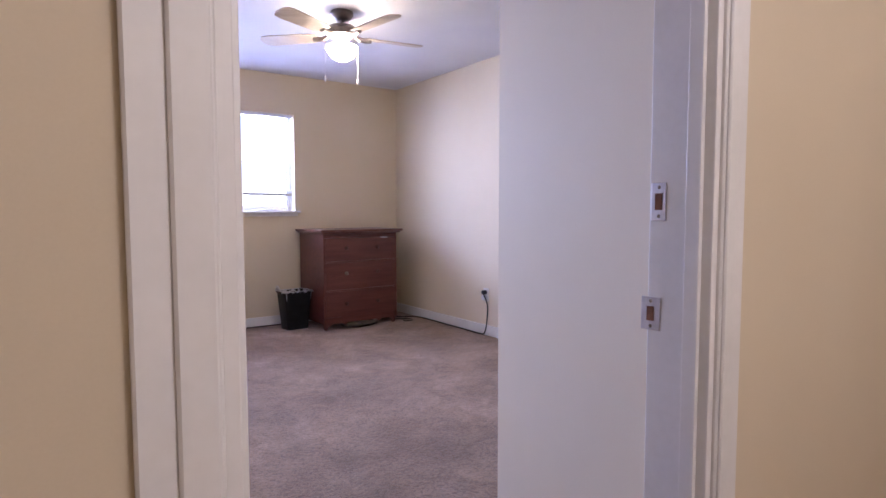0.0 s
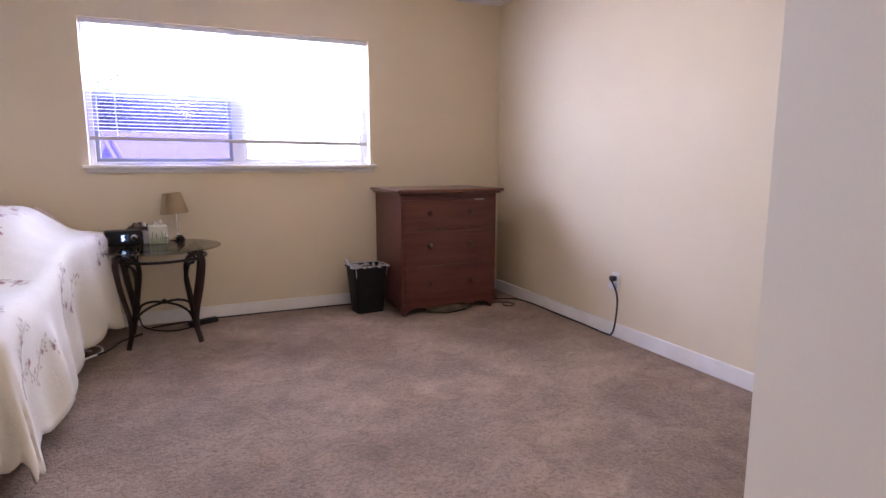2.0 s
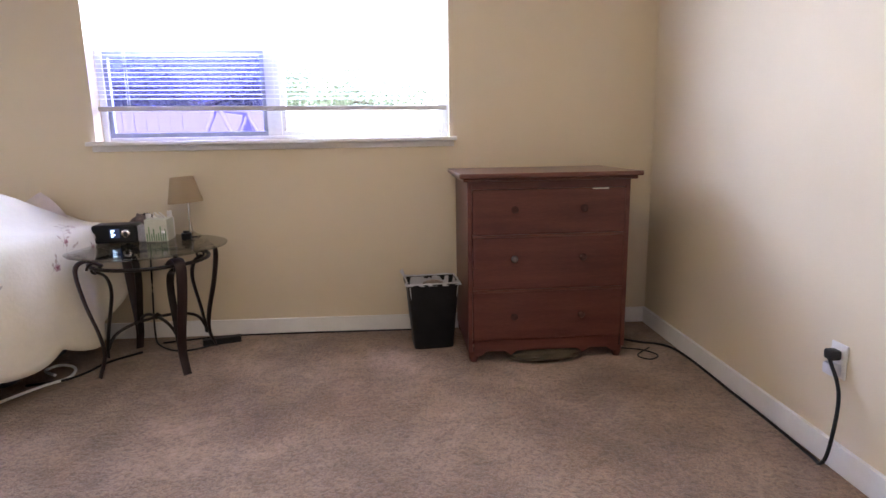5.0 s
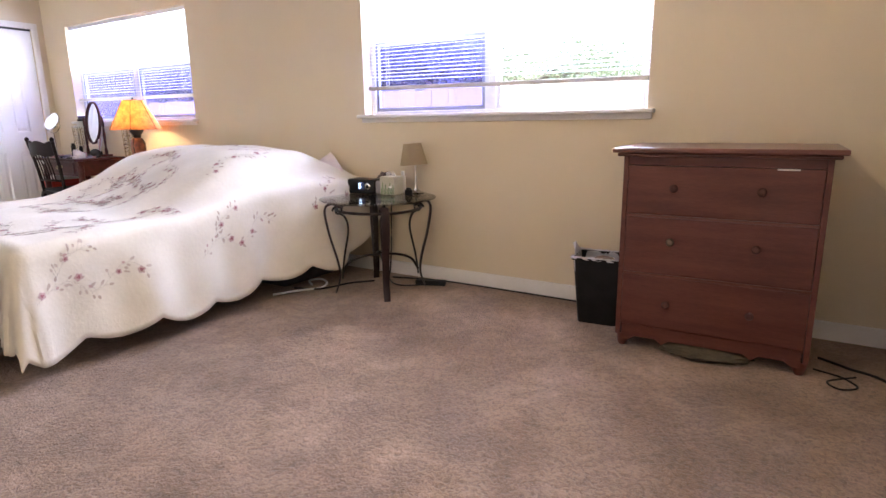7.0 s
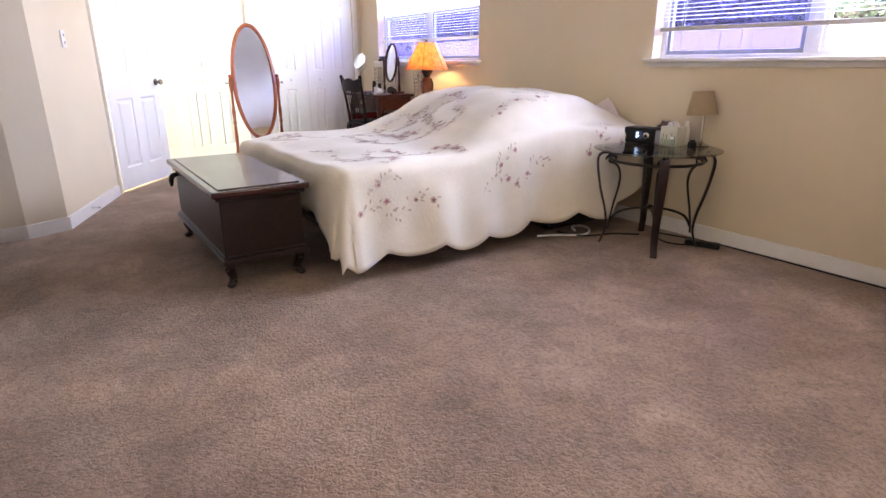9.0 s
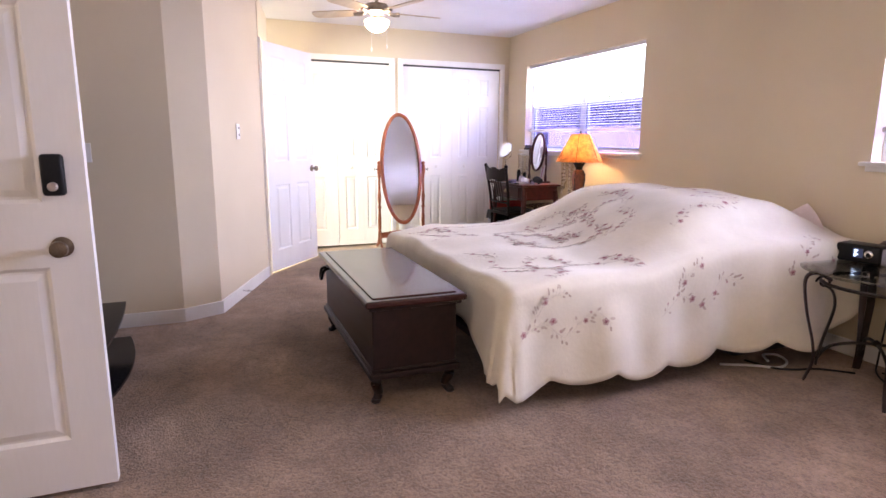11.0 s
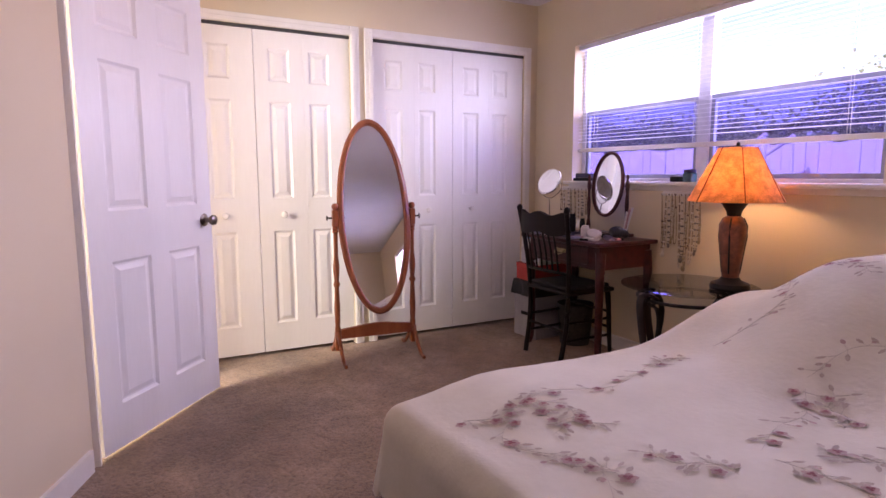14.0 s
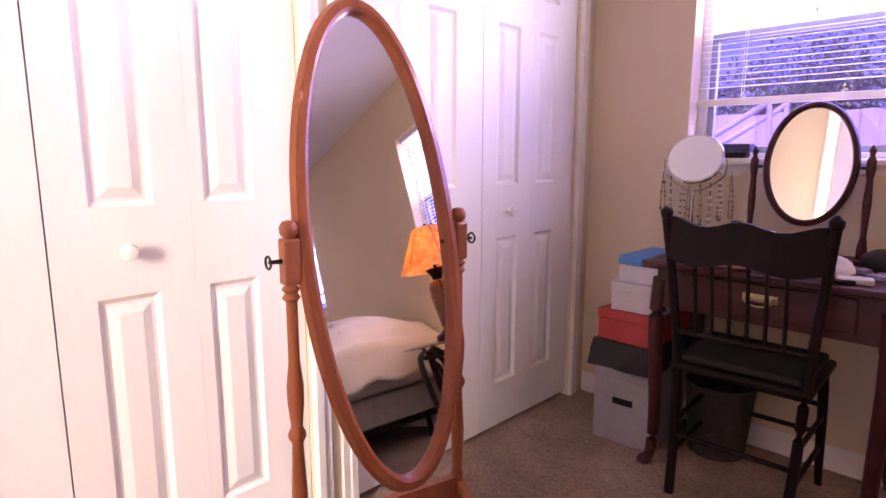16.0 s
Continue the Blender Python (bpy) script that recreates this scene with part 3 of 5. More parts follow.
bed = thing("bed", pose(0, 0, 0), "bed with mattress under a cream embroidered quilt", "bed")
part("mattress", box(bmesh.new(), -1.13, 4.19, 0.36, 0.56, 6.21, 0.525, 0.05, 3), SHEET, bed, "white sheeted mattress", True)
part("box_spring", box(bmesh.new(), -1.14, 4.17, 0.17, 0.56, 6.21, 0.355, 0.02, 2), TICKING, bed, "beige box spring", True)
part("bed_frame", boxes((-1.15, 4.14, 0.13, 0.53, 4.17, 0.168), (-1.15, 6.17, 0.13, 0.53, 6.2, 0.168), (-1.15, 4.17, 0.13, -1.12, 6.17, 0.168), (0.50, 4.17, 0.13, 0.53, 6.17, 0.168), (-0.29, 4.17, 0.13, -0.25, 6.17, 0.168)), IRON, bed, "dark steel angle frame")
for x in (-1.1, 0.47):
    for y in (4.2, 6.05):
        part("leg", lathe(bmesh.new(), [(0.025, 0), (0.02, 0.02), (0.016, 0.14)], 12, pose(x, y, 0)), IRON, bed)
bm = bmesh.new()
NU, NV = 96, 120
foot = 0.24
rows = []
for j in range(NV + 1):
    v0 = j / NV
    row = []
    for i in range(NU + 1):
        s = i / NU
        v = YF - foot + v0 * (YH - YF + foot)
        vc = max(v, YF - foot)
        lo, hi = XW - hem_w(vc), edge_e(vc) + hem_e(vc)
        u = lo + (hi - lo) * s
        reach = foot + 0.03 * abs(math.sin(math.pi * u / 0.33)) + 0.20 * step(0.15, 0.62, u)
        vv = v if v >= YF else YF - (YF - v) / foot * reach
        row.append(bm.verts.new(quilt(u, vv)))
    rows.append(row)
for p, q in zip(rows, rows[1:]):
    for i in range(NU):
        bm.faces.new((p[i], p[i + 1], q[i + 1], q[i]))
qo = solid("quilt", bm, QUILT, "cream quilt with scalloped hem and embroidered mauve flowers", "quilt", smooth=True)
qo.data.polygons.foreach_set("use_smooth", [True] * len(qo.data.polygons))
sd = qo.modifiers.new("thick", "SOLIDIFY")
sd.thickness, sd.offset = 0.010, -1
EMB = {"stem": surface("grey_green_thread", (0.44, 0.38, 0.31), (0.55, 0.48, 0.40), 0.8, 30, 200), "leaf": surface("taupe_leaf_thread", (0.38, 0.30, 0.235), (0.53, 0.44, 0.355), 0.8, 30, 200),
       "flower": surface("mauve_petal_thread", (0.36, 0.22, 0.20), (0.52, 0.36, 0.32), 0.8, 30, 200), "centre": surface("wine_red_thread", (0.20, 0.05, 0.065), (0.32, 0.10, 0.11), 0.8, 30, 200)}
emb = {k: bmesh.new() for k in EMB}
er = random.Random(11)


def on_quilt(u, v, h=0.004):
    e = 0.01
    p = quilt(u, v)
    n = (quilt(u + e, v) - p).cross(quilt(u, v + e) - p)
    return p + n.normalized() * h if n.length > 1e-9 else p + Vector((0, 0, h))


def patch(kind, u, v, a, l, w, h=0.004):
    """A pointed petal or leaf sewn flat on the quilt."""
    c, s = math.cos(a), math.sin(a)
    pts = [(0, 0), (0.35 * l, 0.5 * w), (0.75 * l, 0.4 * w), (l, 0), (0.75 * l, -0.4 * w), (0.35 * l, -0.5 * w)]
    b = emb[kind]
    b.faces.new([b.verts.new(on_quilt(u + x * c - y * s, v + x * s + y * c, h)) for x, y in pts])


def bloom(u, v, r):
    a0 = er.uniform(0, 6.28)
    for k in range(5):
        patch("flower", u, v, a0 + k * 1.257, r, r * 0.85)
    for k in range(3):
        patch("centre", u, v, a0 + k * 2.094, r * 0.5, r * 0.45, 0.0055)


def vine(pts, flowers=5, leaf=0.026):
    line = spline([(u, v, 0) for u, v in pts], 9)
    tube(emb["stem"], [on_quilt(p.x, p.y, 0.003) for p in line], 0.0005, 4)
    for i, p in enumerate(line[1:-1]):
        d = line[i + 2] - p
        a = math.atan2(d.y, d.x)
        if er.random() < 0.7:
            b = a + er.choice((-1, 1)) * er.uniform(0.5, 1.2)
            s = er.uniform(0.008, 0.030)
            q = (p.x + s * math.cos(b), p.y + s * math.sin(b))
            tube(emb["stem"], [on_quilt(p.x, p.y, 0.003), on_quilt(*q, 0.003)], 0.0005, 4)
            patch("leaf", *q, b, er.uniform(0.7, 1.2) * leaf, leaf * er.uniform(0.35, 0.5))
    flowers = max(2, int(flowers * 1.2))
    for k in range(flowers):
        p = line[int((k + er.uniform(0.3, 0.8)) / flowers * (len(line) - 1))]
        a, s = er.uniform(0, 6.28), er.uniform(0.012, 0.03)
        q = (p.x + s * math.cos(a), p.y + s * math.sin(a))
        tube(emb["stem"], [on_quilt(p.x, p.y, 0.003), on_quilt(*q, 0.003)], 0.0005, 4)
        if er.random() < 0.7:
            bloom(*q, er.uniform(0.014, 0.021))
        else:
            patch("flower", *q, a, er.uniform(0.016, 0.024), 0.013)


cx, cy = -0.32, 4.95
for k in range(6):
    a = k * 1.047
    vine([(cx + (0.40 + 0.05 * math.sin(5 * t)) * math.cos(t), cy + (0.42 + 0.05 * math.sin(5 * t)) * math.sin(t)) for t in (a, a + 0.3, a + 0.6, a + 0.95)], 5)
for k in range(4):
    a = k * 1.571 + 0.5
    vine([(cx + 0.17 * math.cos(t), cy + 0.17 * math.sin(t)) for t in (a, a + 0.4, a + 0.8, a + 1.2)], 3)
for sx in (-1, 1):
    for sy in (-1, 1):
        vine([(cx + sx * 0.78, cy + sy * 0.15), (cx + sx * 0.70, cy + sy * 0.36), (cx + sx * 0.76, cy + sy * 0.56), (cx + sx * 0.6, cy + sy * 0.78), (cx + sx * 0.4, cy + sy * 0.70), (cx + sx * 0.22, cy + sy * 0.80)], 9)
        vine([(cx + sx * 0.72, cy + sy * 0.60), (cx + sx * 0.62, cy + sy * 0.62), (cx + sx * 0.52, cy + sy * 0.52)], 4)
for k in range(24):
    a = er.uniform(0, 6.28)
    d = er.uniform(0.1, 0.8)
    u0, v0 = cx + d * 1.05 * math.cos(a), cy + d * 1.15 * math.sin(a)
    if v0 > 4.15:
        b = er.uniform(0, 6.28)
        vine([(u0, v0), (u0 + 0.06 * math.cos(b), v0 + 0.06 * math.sin(b)), (u0 + 0.11 * math.cos(b + 0.5), v0 + 0.11 * math.sin(b + 0.5)), (u0 + 0.17 * math.cos(b + 0.3), v0 + 0.17 * math.sin(b + 0.3))], 4)
for u0 in (-1.08, 0.42):
    vine([(u0, 4.16), (u0 + 0.05, 4.24), (u0 + 0.02, 4.33), (u0 + 0.09, 4.41)], 5)
    vine([(u0 + 0.09, 4.41), (u0 + 0.16, 4.37), (u0 + 0.20, 4.28)], 4)
for v0 in (4.05, 4.85, 5.6):
    vine([(XE + 0.28, v0), (XE + 0.22, v0 + 0.14), (XE + 0.30, v0 + 0.26), (XE + 0.20, v0 + 0.40), (XE + 0.26, v0 + 0.50)], 6, 0.03)
    vine([(XE + 0.20, v0 + 0.1), (XE + 0.12, v0 + 0.16), (XE + 0.08, v0 + 0.26)], 2)
for k in ("stem", "leaf", "flower", "centre"):
    o = part("embroidery_" + k, emb[k], EMB[k], qo, "sewn " + {"stem": "grey-green stems", "leaf": "taupe leaves", "flower": "mauve petals", "centre": "wine-red flower centres"}[k])
    tagged(o, kind="stuff")
bm = bmesh.new()
for s in (-1, 1):
    g = [[bm.verts.new((a * (0.33 - 0.035 * b * b), b * (0.21 - 0.03 * a * a), s * 0.085 * ((1 - a ** 4) * (1 - b ** 4)) ** 0.5)) for a in (i / 8 - 1 for i in range(17))] for b in (j / 6 - 1 for j in range(13))]
    for p, q in zip(g, g[1:]):
        for i in range(16):
            f = (p[i], p[i + 1], q[i + 1], q[i])
            bm.faces.new(f if s > 0 else f[::-1])
bmesh.ops.remove_doubles(bm, verts=bm.verts, dist=1e-4)
solid("pillow", bm, surface("pink_white_pillowcase", (0.62, 0.52, 0.49), (0.72, 0.62, 0.58), 0.85, 8, 90, 0.3, 0.3), "pale pillow leaning on the wall under the quilt", "pillow", smooth=True, m=pose(0.285, 6.165, 0.53, 76, -40, 0))

# ---- chest at the foot of the bed ----
def wood(name, a, b, rough=0.35, coat=0.3, axis=0):
    st = [7, 7, 7]
    st[axis] = 0.7
    return surface(name, a, b, rough, 3.2, 55, 0.55, 0.08, stretch=tuple(st), coat=coat, dist=0.001, rough_var=0.04, spec=0.35)


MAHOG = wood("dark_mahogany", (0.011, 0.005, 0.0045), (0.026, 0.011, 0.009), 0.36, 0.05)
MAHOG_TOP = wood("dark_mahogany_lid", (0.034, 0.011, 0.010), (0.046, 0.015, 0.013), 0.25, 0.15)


def curved_leg(bm, x, y, z1, out, r0=0.03, r1=0.016, m=None):
    ox, oy = out
    tube(bm, spline([(x, y, z1), (x + ox * 0.014, y + oy * 0.014, z1 * 0.72), (x - ox * 0.004, y - oy * 0.004, z1 * 0.3), (x + ox * 0.012, y + oy * 0.012, 0.012), (x + ox * 0.016, y + oy * 0.016, 0.0)], 5), r0, 10, r1)
    lathe(bm, [(r1 * 1.1, 0), (r1 * 1.5, 0.008), (r1 * 1.2, 0.022)], 12, pose(x + ox * 0.016, y + oy * 0.016, 0))


chest = thing("blanket_chest", pose(-0.185, 3.688, 0) @ Matrix.Diagonal((1.07, 0.955, 0.966, 1.0)), "dark mahogany blanket chest on short curved legs at the bed's foot", "chest")
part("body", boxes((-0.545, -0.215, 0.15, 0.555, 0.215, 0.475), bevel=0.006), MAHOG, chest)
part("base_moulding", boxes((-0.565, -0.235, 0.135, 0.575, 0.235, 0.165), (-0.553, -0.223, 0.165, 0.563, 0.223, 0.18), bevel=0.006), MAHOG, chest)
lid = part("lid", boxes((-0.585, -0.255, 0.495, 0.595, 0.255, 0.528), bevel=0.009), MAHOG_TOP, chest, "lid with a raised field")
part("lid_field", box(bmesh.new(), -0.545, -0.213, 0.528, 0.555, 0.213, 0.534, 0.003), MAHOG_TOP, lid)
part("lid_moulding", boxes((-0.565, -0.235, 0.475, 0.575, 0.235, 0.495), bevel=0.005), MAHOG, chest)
for x in (-0.5, 0.51):
    for y in (-0.18, 0.18):
        b = bmesh.new()
        curved_leg(b, x, y, 0.14, (1 if x > 0 else -1, 1 if y > 0 else -1))
        part("leg", b, MAHOG, chest, smooth=True)
hd = bmesh.new()
tube(hd, spline([(-0.55, -0.06, 0.42), (-0.60, -0.055, 0.40), (-0.615, 0, 0.385), (-0.60, 0.055, 0.40), (-0.55, 0.06, 0.42)], 6), 0.008, 8)
part("handle", hd, IRON, chest, "dark iron carrying handle", True)
hd = bmesh.new()
tube(hd, spline([(-0.50, -0.218, 0.44), (-0.51, -0.25, 0.43), (-0.50, -0.262, 0.385), (-0.46, -0.262, 0.375), (-0.44, -0.25, 0.43), (-0.45, -0.218, 0.44)], 5), 0.009, 8)
part("handle", hd, IRON, chest, "dark iron carrying handle", True)
tagp = solid("paper_tag", box(bmesh.new(), 0.33, 3.52, 0.0, 0.35, 3.522, 0.018, 0.0), TRIM, "small white tag on the carpet under the chest", "tag")

# ---- dresser ----
DRWOOD = wood("red_brown_dresser_wood", (0.076, 0.021, 0.015), (0.122, 0.038, 0.027), 0.42, 0.08)
DRTOP = wood("worn_dresser_top", (0.085, 0.028, 0.019), (0.14, 0.050, 0.034), 0.30, 0.25)
KNOBWOOD = wood("dark_knob_wood", (0.045, 0.014, 0.010), (0.075, 0.024, 0.017), 0.5, 0.03)
dr = thing("dresser", pose(3.056, 5.957, 0, 0, 0, 1.5) @ Matrix.Diagonal((0.988, 1.0, 1.012, 1.0)), "red-brown wooden three-drawer dresser, worn, one bright knob", "dresser")
hw, d0, d1 = 0.40, -0.272, 0.27
for nm, a in (("side_panel", (-hw, d0, 0.055, -hw + 0.022, d1, 0.888)), ("side_panel", (hw - 0.022, d0, 0.055, hw, d1, 0.888)), ("back_panel", (-hw + 0.022, d1 - 0.01, 0.1, hw - 0.022, d1, 0.888)),
              ("bottom_panel", (-hw + 0.022, d0 + 0.02, 0.09, hw - 0.022, d1 - 0.01, 0.105)), ("top_panel", (-hw + 0.022, d0, 0.85, hw - 0.022, d1 - 0.01, 0.888))):
    part(nm, box(bmesh.new(), *a, 0.002), DRWOOD, dr)
part("top", boxes((-0.443, -0.325, 0.904, 0.443, 0.28, 0.926), (-0.424, -0.305, 0.888, 0.424, 0.275, 0.904), bevel=0.006), DRTOP, dr, "moulded top, worn along the edge")
for z0, z1, kz in ((0.112, 0.352, 0.235), (0.366, 0.62, 0.52), (0.634, 0.848, 0.755)):
    dw = part("drawer", box(bmesh.new(), -hw + 0.0235, d0 - 0.002, z0, hw - 0.0235, d0 + 0.36, z1, 0.003), DRWOOD, dr)
    for x in (-0.175, 0.165):
        bright = x < 0 and 0.4 < kz < 0.6
        part("knob", lathe(bmesh.new(), [(0.012, 0), (0.008, 0.008), (0.014, 0.014), (0.018, 0.022), (0.012, 0.029), (0.003, 0.03)], 14, pose(x, d0 - 0.004, kz, 90)), METAL if bright else KNOBWOOD, dw, "bright metal knob" if bright else "turned wooden knob", True)
for z in (0.353, 0.621):
    part("drawer_rail", box(bmesh.new(), -hw + 0.022, d0 - 0.001, z, hw - 0.022, d0 + 0.03, z + 0.012), DRTOP, dr, "worn rail between drawers")
ap = bmesh.new()
xs = [i / 24 for i in range(25)]
prof = [0.034 + 0.022 * step(0.04, 0.08, min(f, 1 - f)) - 0.022 * (0.22 < min(f, 1 - f) < 0.26) for f in xs]
low = [[ap.verts.new((-hw + 0.03 + f * (2 * hw - 0.06), y, z)) for f, z in zip(xs, prof)] for y in (d0, d0 + 0.018)]
hi = [[ap.verts.new((-hw + 0.03 + f * (2 * hw - 0.06), y, 0.11)) for f in xs] for y in (d0, d0 + 0.018)]
for i in range(24):
    ap.faces.new((low[0][i], low[0][i + 1], hi[0][i + 1], hi[0][i]))
    ap.faces.new((low[1][i], hi[1][i], hi[1][i + 1], low[1][i + 1]))
    ap.faces.new((low[0][i], low[1][i], low[1][i + 1], low[0][i + 1]))
part("apron", ap, DRWOOD, dr, "shaped apron")
for x in (-hw + 0.03, hw - 0.03):
    for y in (d0 + 0.03, d1 - 0.03):
        part("foot", lathe(bmesh.new(), [(0.018, 0), (0.026, 0.02), (0.03, 0.06)], 12, pose(x, y, 0)), DRWOOD, dr, smooth=True)
part("sticker", box(bmesh.new(), 0.21, d0 - 0.006, 0.842, 0.29, d0 - 0.0045, 0.848), TRIM, dr, "scrap of white paper")

# ---- waste bin ----
wb = thing("waste_bin", pose(2.50, 5.985, 0, 0, 0, 6), "black plastic waste bin with a white liner", "waste bin")


def taper(bm, w0, d0, w1, d1, z0, z1, wall):
    def ring(w, d, z, n=5, r=0.03):
        out = []
        for cx, cy, a in ((w - r, d - r, 0), (-w + r, d - r, 90), (-w + r, -d + r, 180), (w - r, -d + r, 270)):
            out += [bm.verts.new((cx + r * math.cos(radians(a + 90 * k / n)), cy + r * math.sin(radians(a + 90 * k / n)), z)) for k in range(n + 1)]
        return out
    R = [ring(w0, d0, z0), ring(w1, d1, z1), ring(w1 + 0.008, d1 + 0.008, z1), ring(w1 + 0.008, d1 + 0.008, z1 + 0.012), ring(w1 - wall, d1 - wall, z1 + 0.012), ring(w0 - wall, d0 - wall, z0 + 0.01)]
    for p, q in zip(R, R[1:]):
        for i in range(len(p)):
            bm.faces.new((p[i], p[(i + 1) % len(p)], q[(i + 1) % len(p)], q[i]))
    bm.faces.new(R[0][::-1])
    bm.faces.new(R[-1])
    return bm


part("bin_body", taper(bmesh.new(), 0.105, 0.085, 0.135, 0.105, 0, 0.345, 0.004), BLACK, wb, smooth=True)
LINER = translucent("white_bin_liner", (0.68, 0.66, 0.68), 0.4, 0.5)
ln = bmesh.new()
r = random.Random(3)
ringsL = []
for k, (s, z) in enumerate(((0.90, 0.28), (0.955, 0.352), (1.02, 0.364), (1.065, 0.358), (1.07, 0.350))):
    row = []
    for i in range(48):
        a = 2 * math.pi * i / 48
        c, q = math.cos(a), math.sin(a)
        f = 1 / max(abs(c) / 0.135, abs(q) / 0.105)
        j = r.uniform(-0.002, 0.002) * k
        tip = 0.055 * (k >= 2) * math.exp(-((a - 2.9) / 0.25) ** 2)
        row.append(ln.verts.new((c * f * s * (1 + tip * 2) + j * c, q * f * s + j * q, z + r.uniform(-0.003, 0.003) * (k > 0) + tip)))
    ringsL.append(row)
for p, q in zip(ringsL, ringsL[1:]):
    for i in range(48):
        ln.faces.new((p[i], p[(i + 1) % 48], q[(i + 1) % 48], q[i]))
part("liner", ln, LINER, wb, "crumpled white bin liner", True)
part("rubbish", lathe(bmesh.new(), [(0.075, 0.2), (0.085, 0.3), (0.05, 0.345), (0.01, 0.355)], 9, pose(0.01, 0.0, 0)), surface("brown_paper_waste", (0.12, 0.08, 0.06), (0.3, 0.24, 0.2), 0.9, 20, 60, 0.6, 0.6), wb, "crumpled waste")

# ---- round glass side tables ----
TGLASS = glass("table_glass", (0.72, 0.73, 0.71), 0.01)
LEGWOOD = wood("black_brown_leg_wood", (0.014, 0.007, 0.007), (0.034, 0.014, 0.013), 0.4, 0.05, 2)


def side_table(m, label, height, radius, foot):
    t = thing("side_table", m, label, "side table", "round glass side tables")
    top = part("glass_top", lathe(bmesh.new(), [(radius - 0.012, height - 0.008), (radius, height - 0.004), (radius, height), (radius - 0.014, height + 0.003)], 56), TGLASS, t, "round bevelled clear glass top")
    rg = bmesh.new()
    tube(rg, [(0.74 * radius * math.cos(a), 0.74 * radius * math.sin(a), height - 0.065) for a in (2 * math.pi * i / 40 for i in range(40))], 0.009, 8, close=True)
    part("apron_ring", rg, IRON, t, "dark iron ring", True)
    for k in range(4):
        a = math.pi / 4 + k * math.pi / 2
        c, s = math.cos(a), math.sin(a)

        def P(r, z):
            return (c * r, s * r, z)
        o = bmesh.new()
        tube(o, spline([P(0.62 * radius, height - 0.06), P(0.80 * radius, height - 0.03), P(0.92 * radius, height - 0.07), P(0.86 * radius, height * 0.62), P(0.74 * radius, height * 0.34), P(foot - 0.03, 0.10), P(foot, 0.0)], 6), 0.029, 10, 0.020, up=(-s, c, 0), flat=0.30)
        lg = part("leg", o, LEGWOOD, t, "dark curved strap leg", True)
        i = bmesh.new()
        tube(i, spline([P(0.70 * radius, height - 0.085), P(0.58 * radius, height - 0.12), P(0.54 * radius, height * 0.66), P(0.62 * radius, height * 0.40), P(0.66 * radius, height * 0.24), P(foot - 0.045, 0.09)], 6), 0.020, 10, 0.016, up=(-s, c, 0), flat=0.36)
        part("iron_bar", i, IRON, lg, "slim curved iron bar", True)
        sc = bmesh.new()
        tube(sc, [P(0.70 * radius + 0.034 * (1 - 0.04 * q) * math.cos(q * 0.42), height - 0.075 + 0.034 * (1 - 0.04 * q) * math.sin(q * 0.42)) for q in range(20)], 0.006, 7, up=(-s, c, 0))
        part("scroll", sc, IRON, lg, "iron scroll", True)
        part("pad", lathe(bmesh.new(), [(0.008, height - 0.03), (0.011, height - 0.02), (0.011, height - 0.008)], 12, pose(c * 0.80 * radius, s * 0.80 * radius, 0)), IRON, lg)
        st = bmesh.new()
        tube(st, spline([P(foot - 0.045, 0.12), P(foot * 0.7, 0.19), P(foot * 0.4, 0.225), P(0.01, 0.235)], 6), 0.008, 8)
        part("stretcher", st, IRON, t, "arched iron stretcher", True)
    part("finial", lathe(bmesh.new(), [(0.004, 0.222), (0.02, 0.228), (0.022, 0.24), (0.012, 0.25), (0.003, 0.256)], 14), IRON, t, smooth=True)
    return t


side_table(pose(1.10, 5.865, 0), "round glass-topped side table with curved dark legs beside the bed", 0.60, 0.364, 0.290)
side_table(pose(-1.875, 5.925, 0, 0, 0, 39), "round glass-topped side table with curved dark legs under the lamp", 0.60, 0.328, 0.275)

# small bedside lamp
CHROME = surface("polished_chrome", (0.55, 0.54, 0.53), (0.65, 0.64, 0.63), 0.12, 20, 200, 0.2, 0.0, metal=1.0, rough_var=0.03)
BEIGE = translucent("beige_lampshade", (0.43, 0.32, 0.18), 0.3)
bl = thing("bedside_lamp", pose(1.205, 6.135, 0.603), "small chrome bedside lamp with a beige cloth shade, unlit", "lamp")
part("base", lathe(bmesh.new(), [(0.05, 0), (0.052, 0.006), (0.03, 0.014), (0.012, 0.03), (0.007, 0.06), (0.006, 0.2)], 24), CHROME, bl, "chrome stem and foot", True)
sh = part("shade", lathe(bmesh.new(), [(0.090, 0.185), (0.058, 0.322), (0.0565, 0.322), (0.0885, 0.185)], 32, pose(0, 0, 0, 0, -4, 0), False), BEIGE, bl, "beige cloth shade", True)
part("socket", lathe(bmesh.new(), [(0.013, 0.19), (0.014, 0.235), (0.01, 0.24)], 14), BLACK, bl)

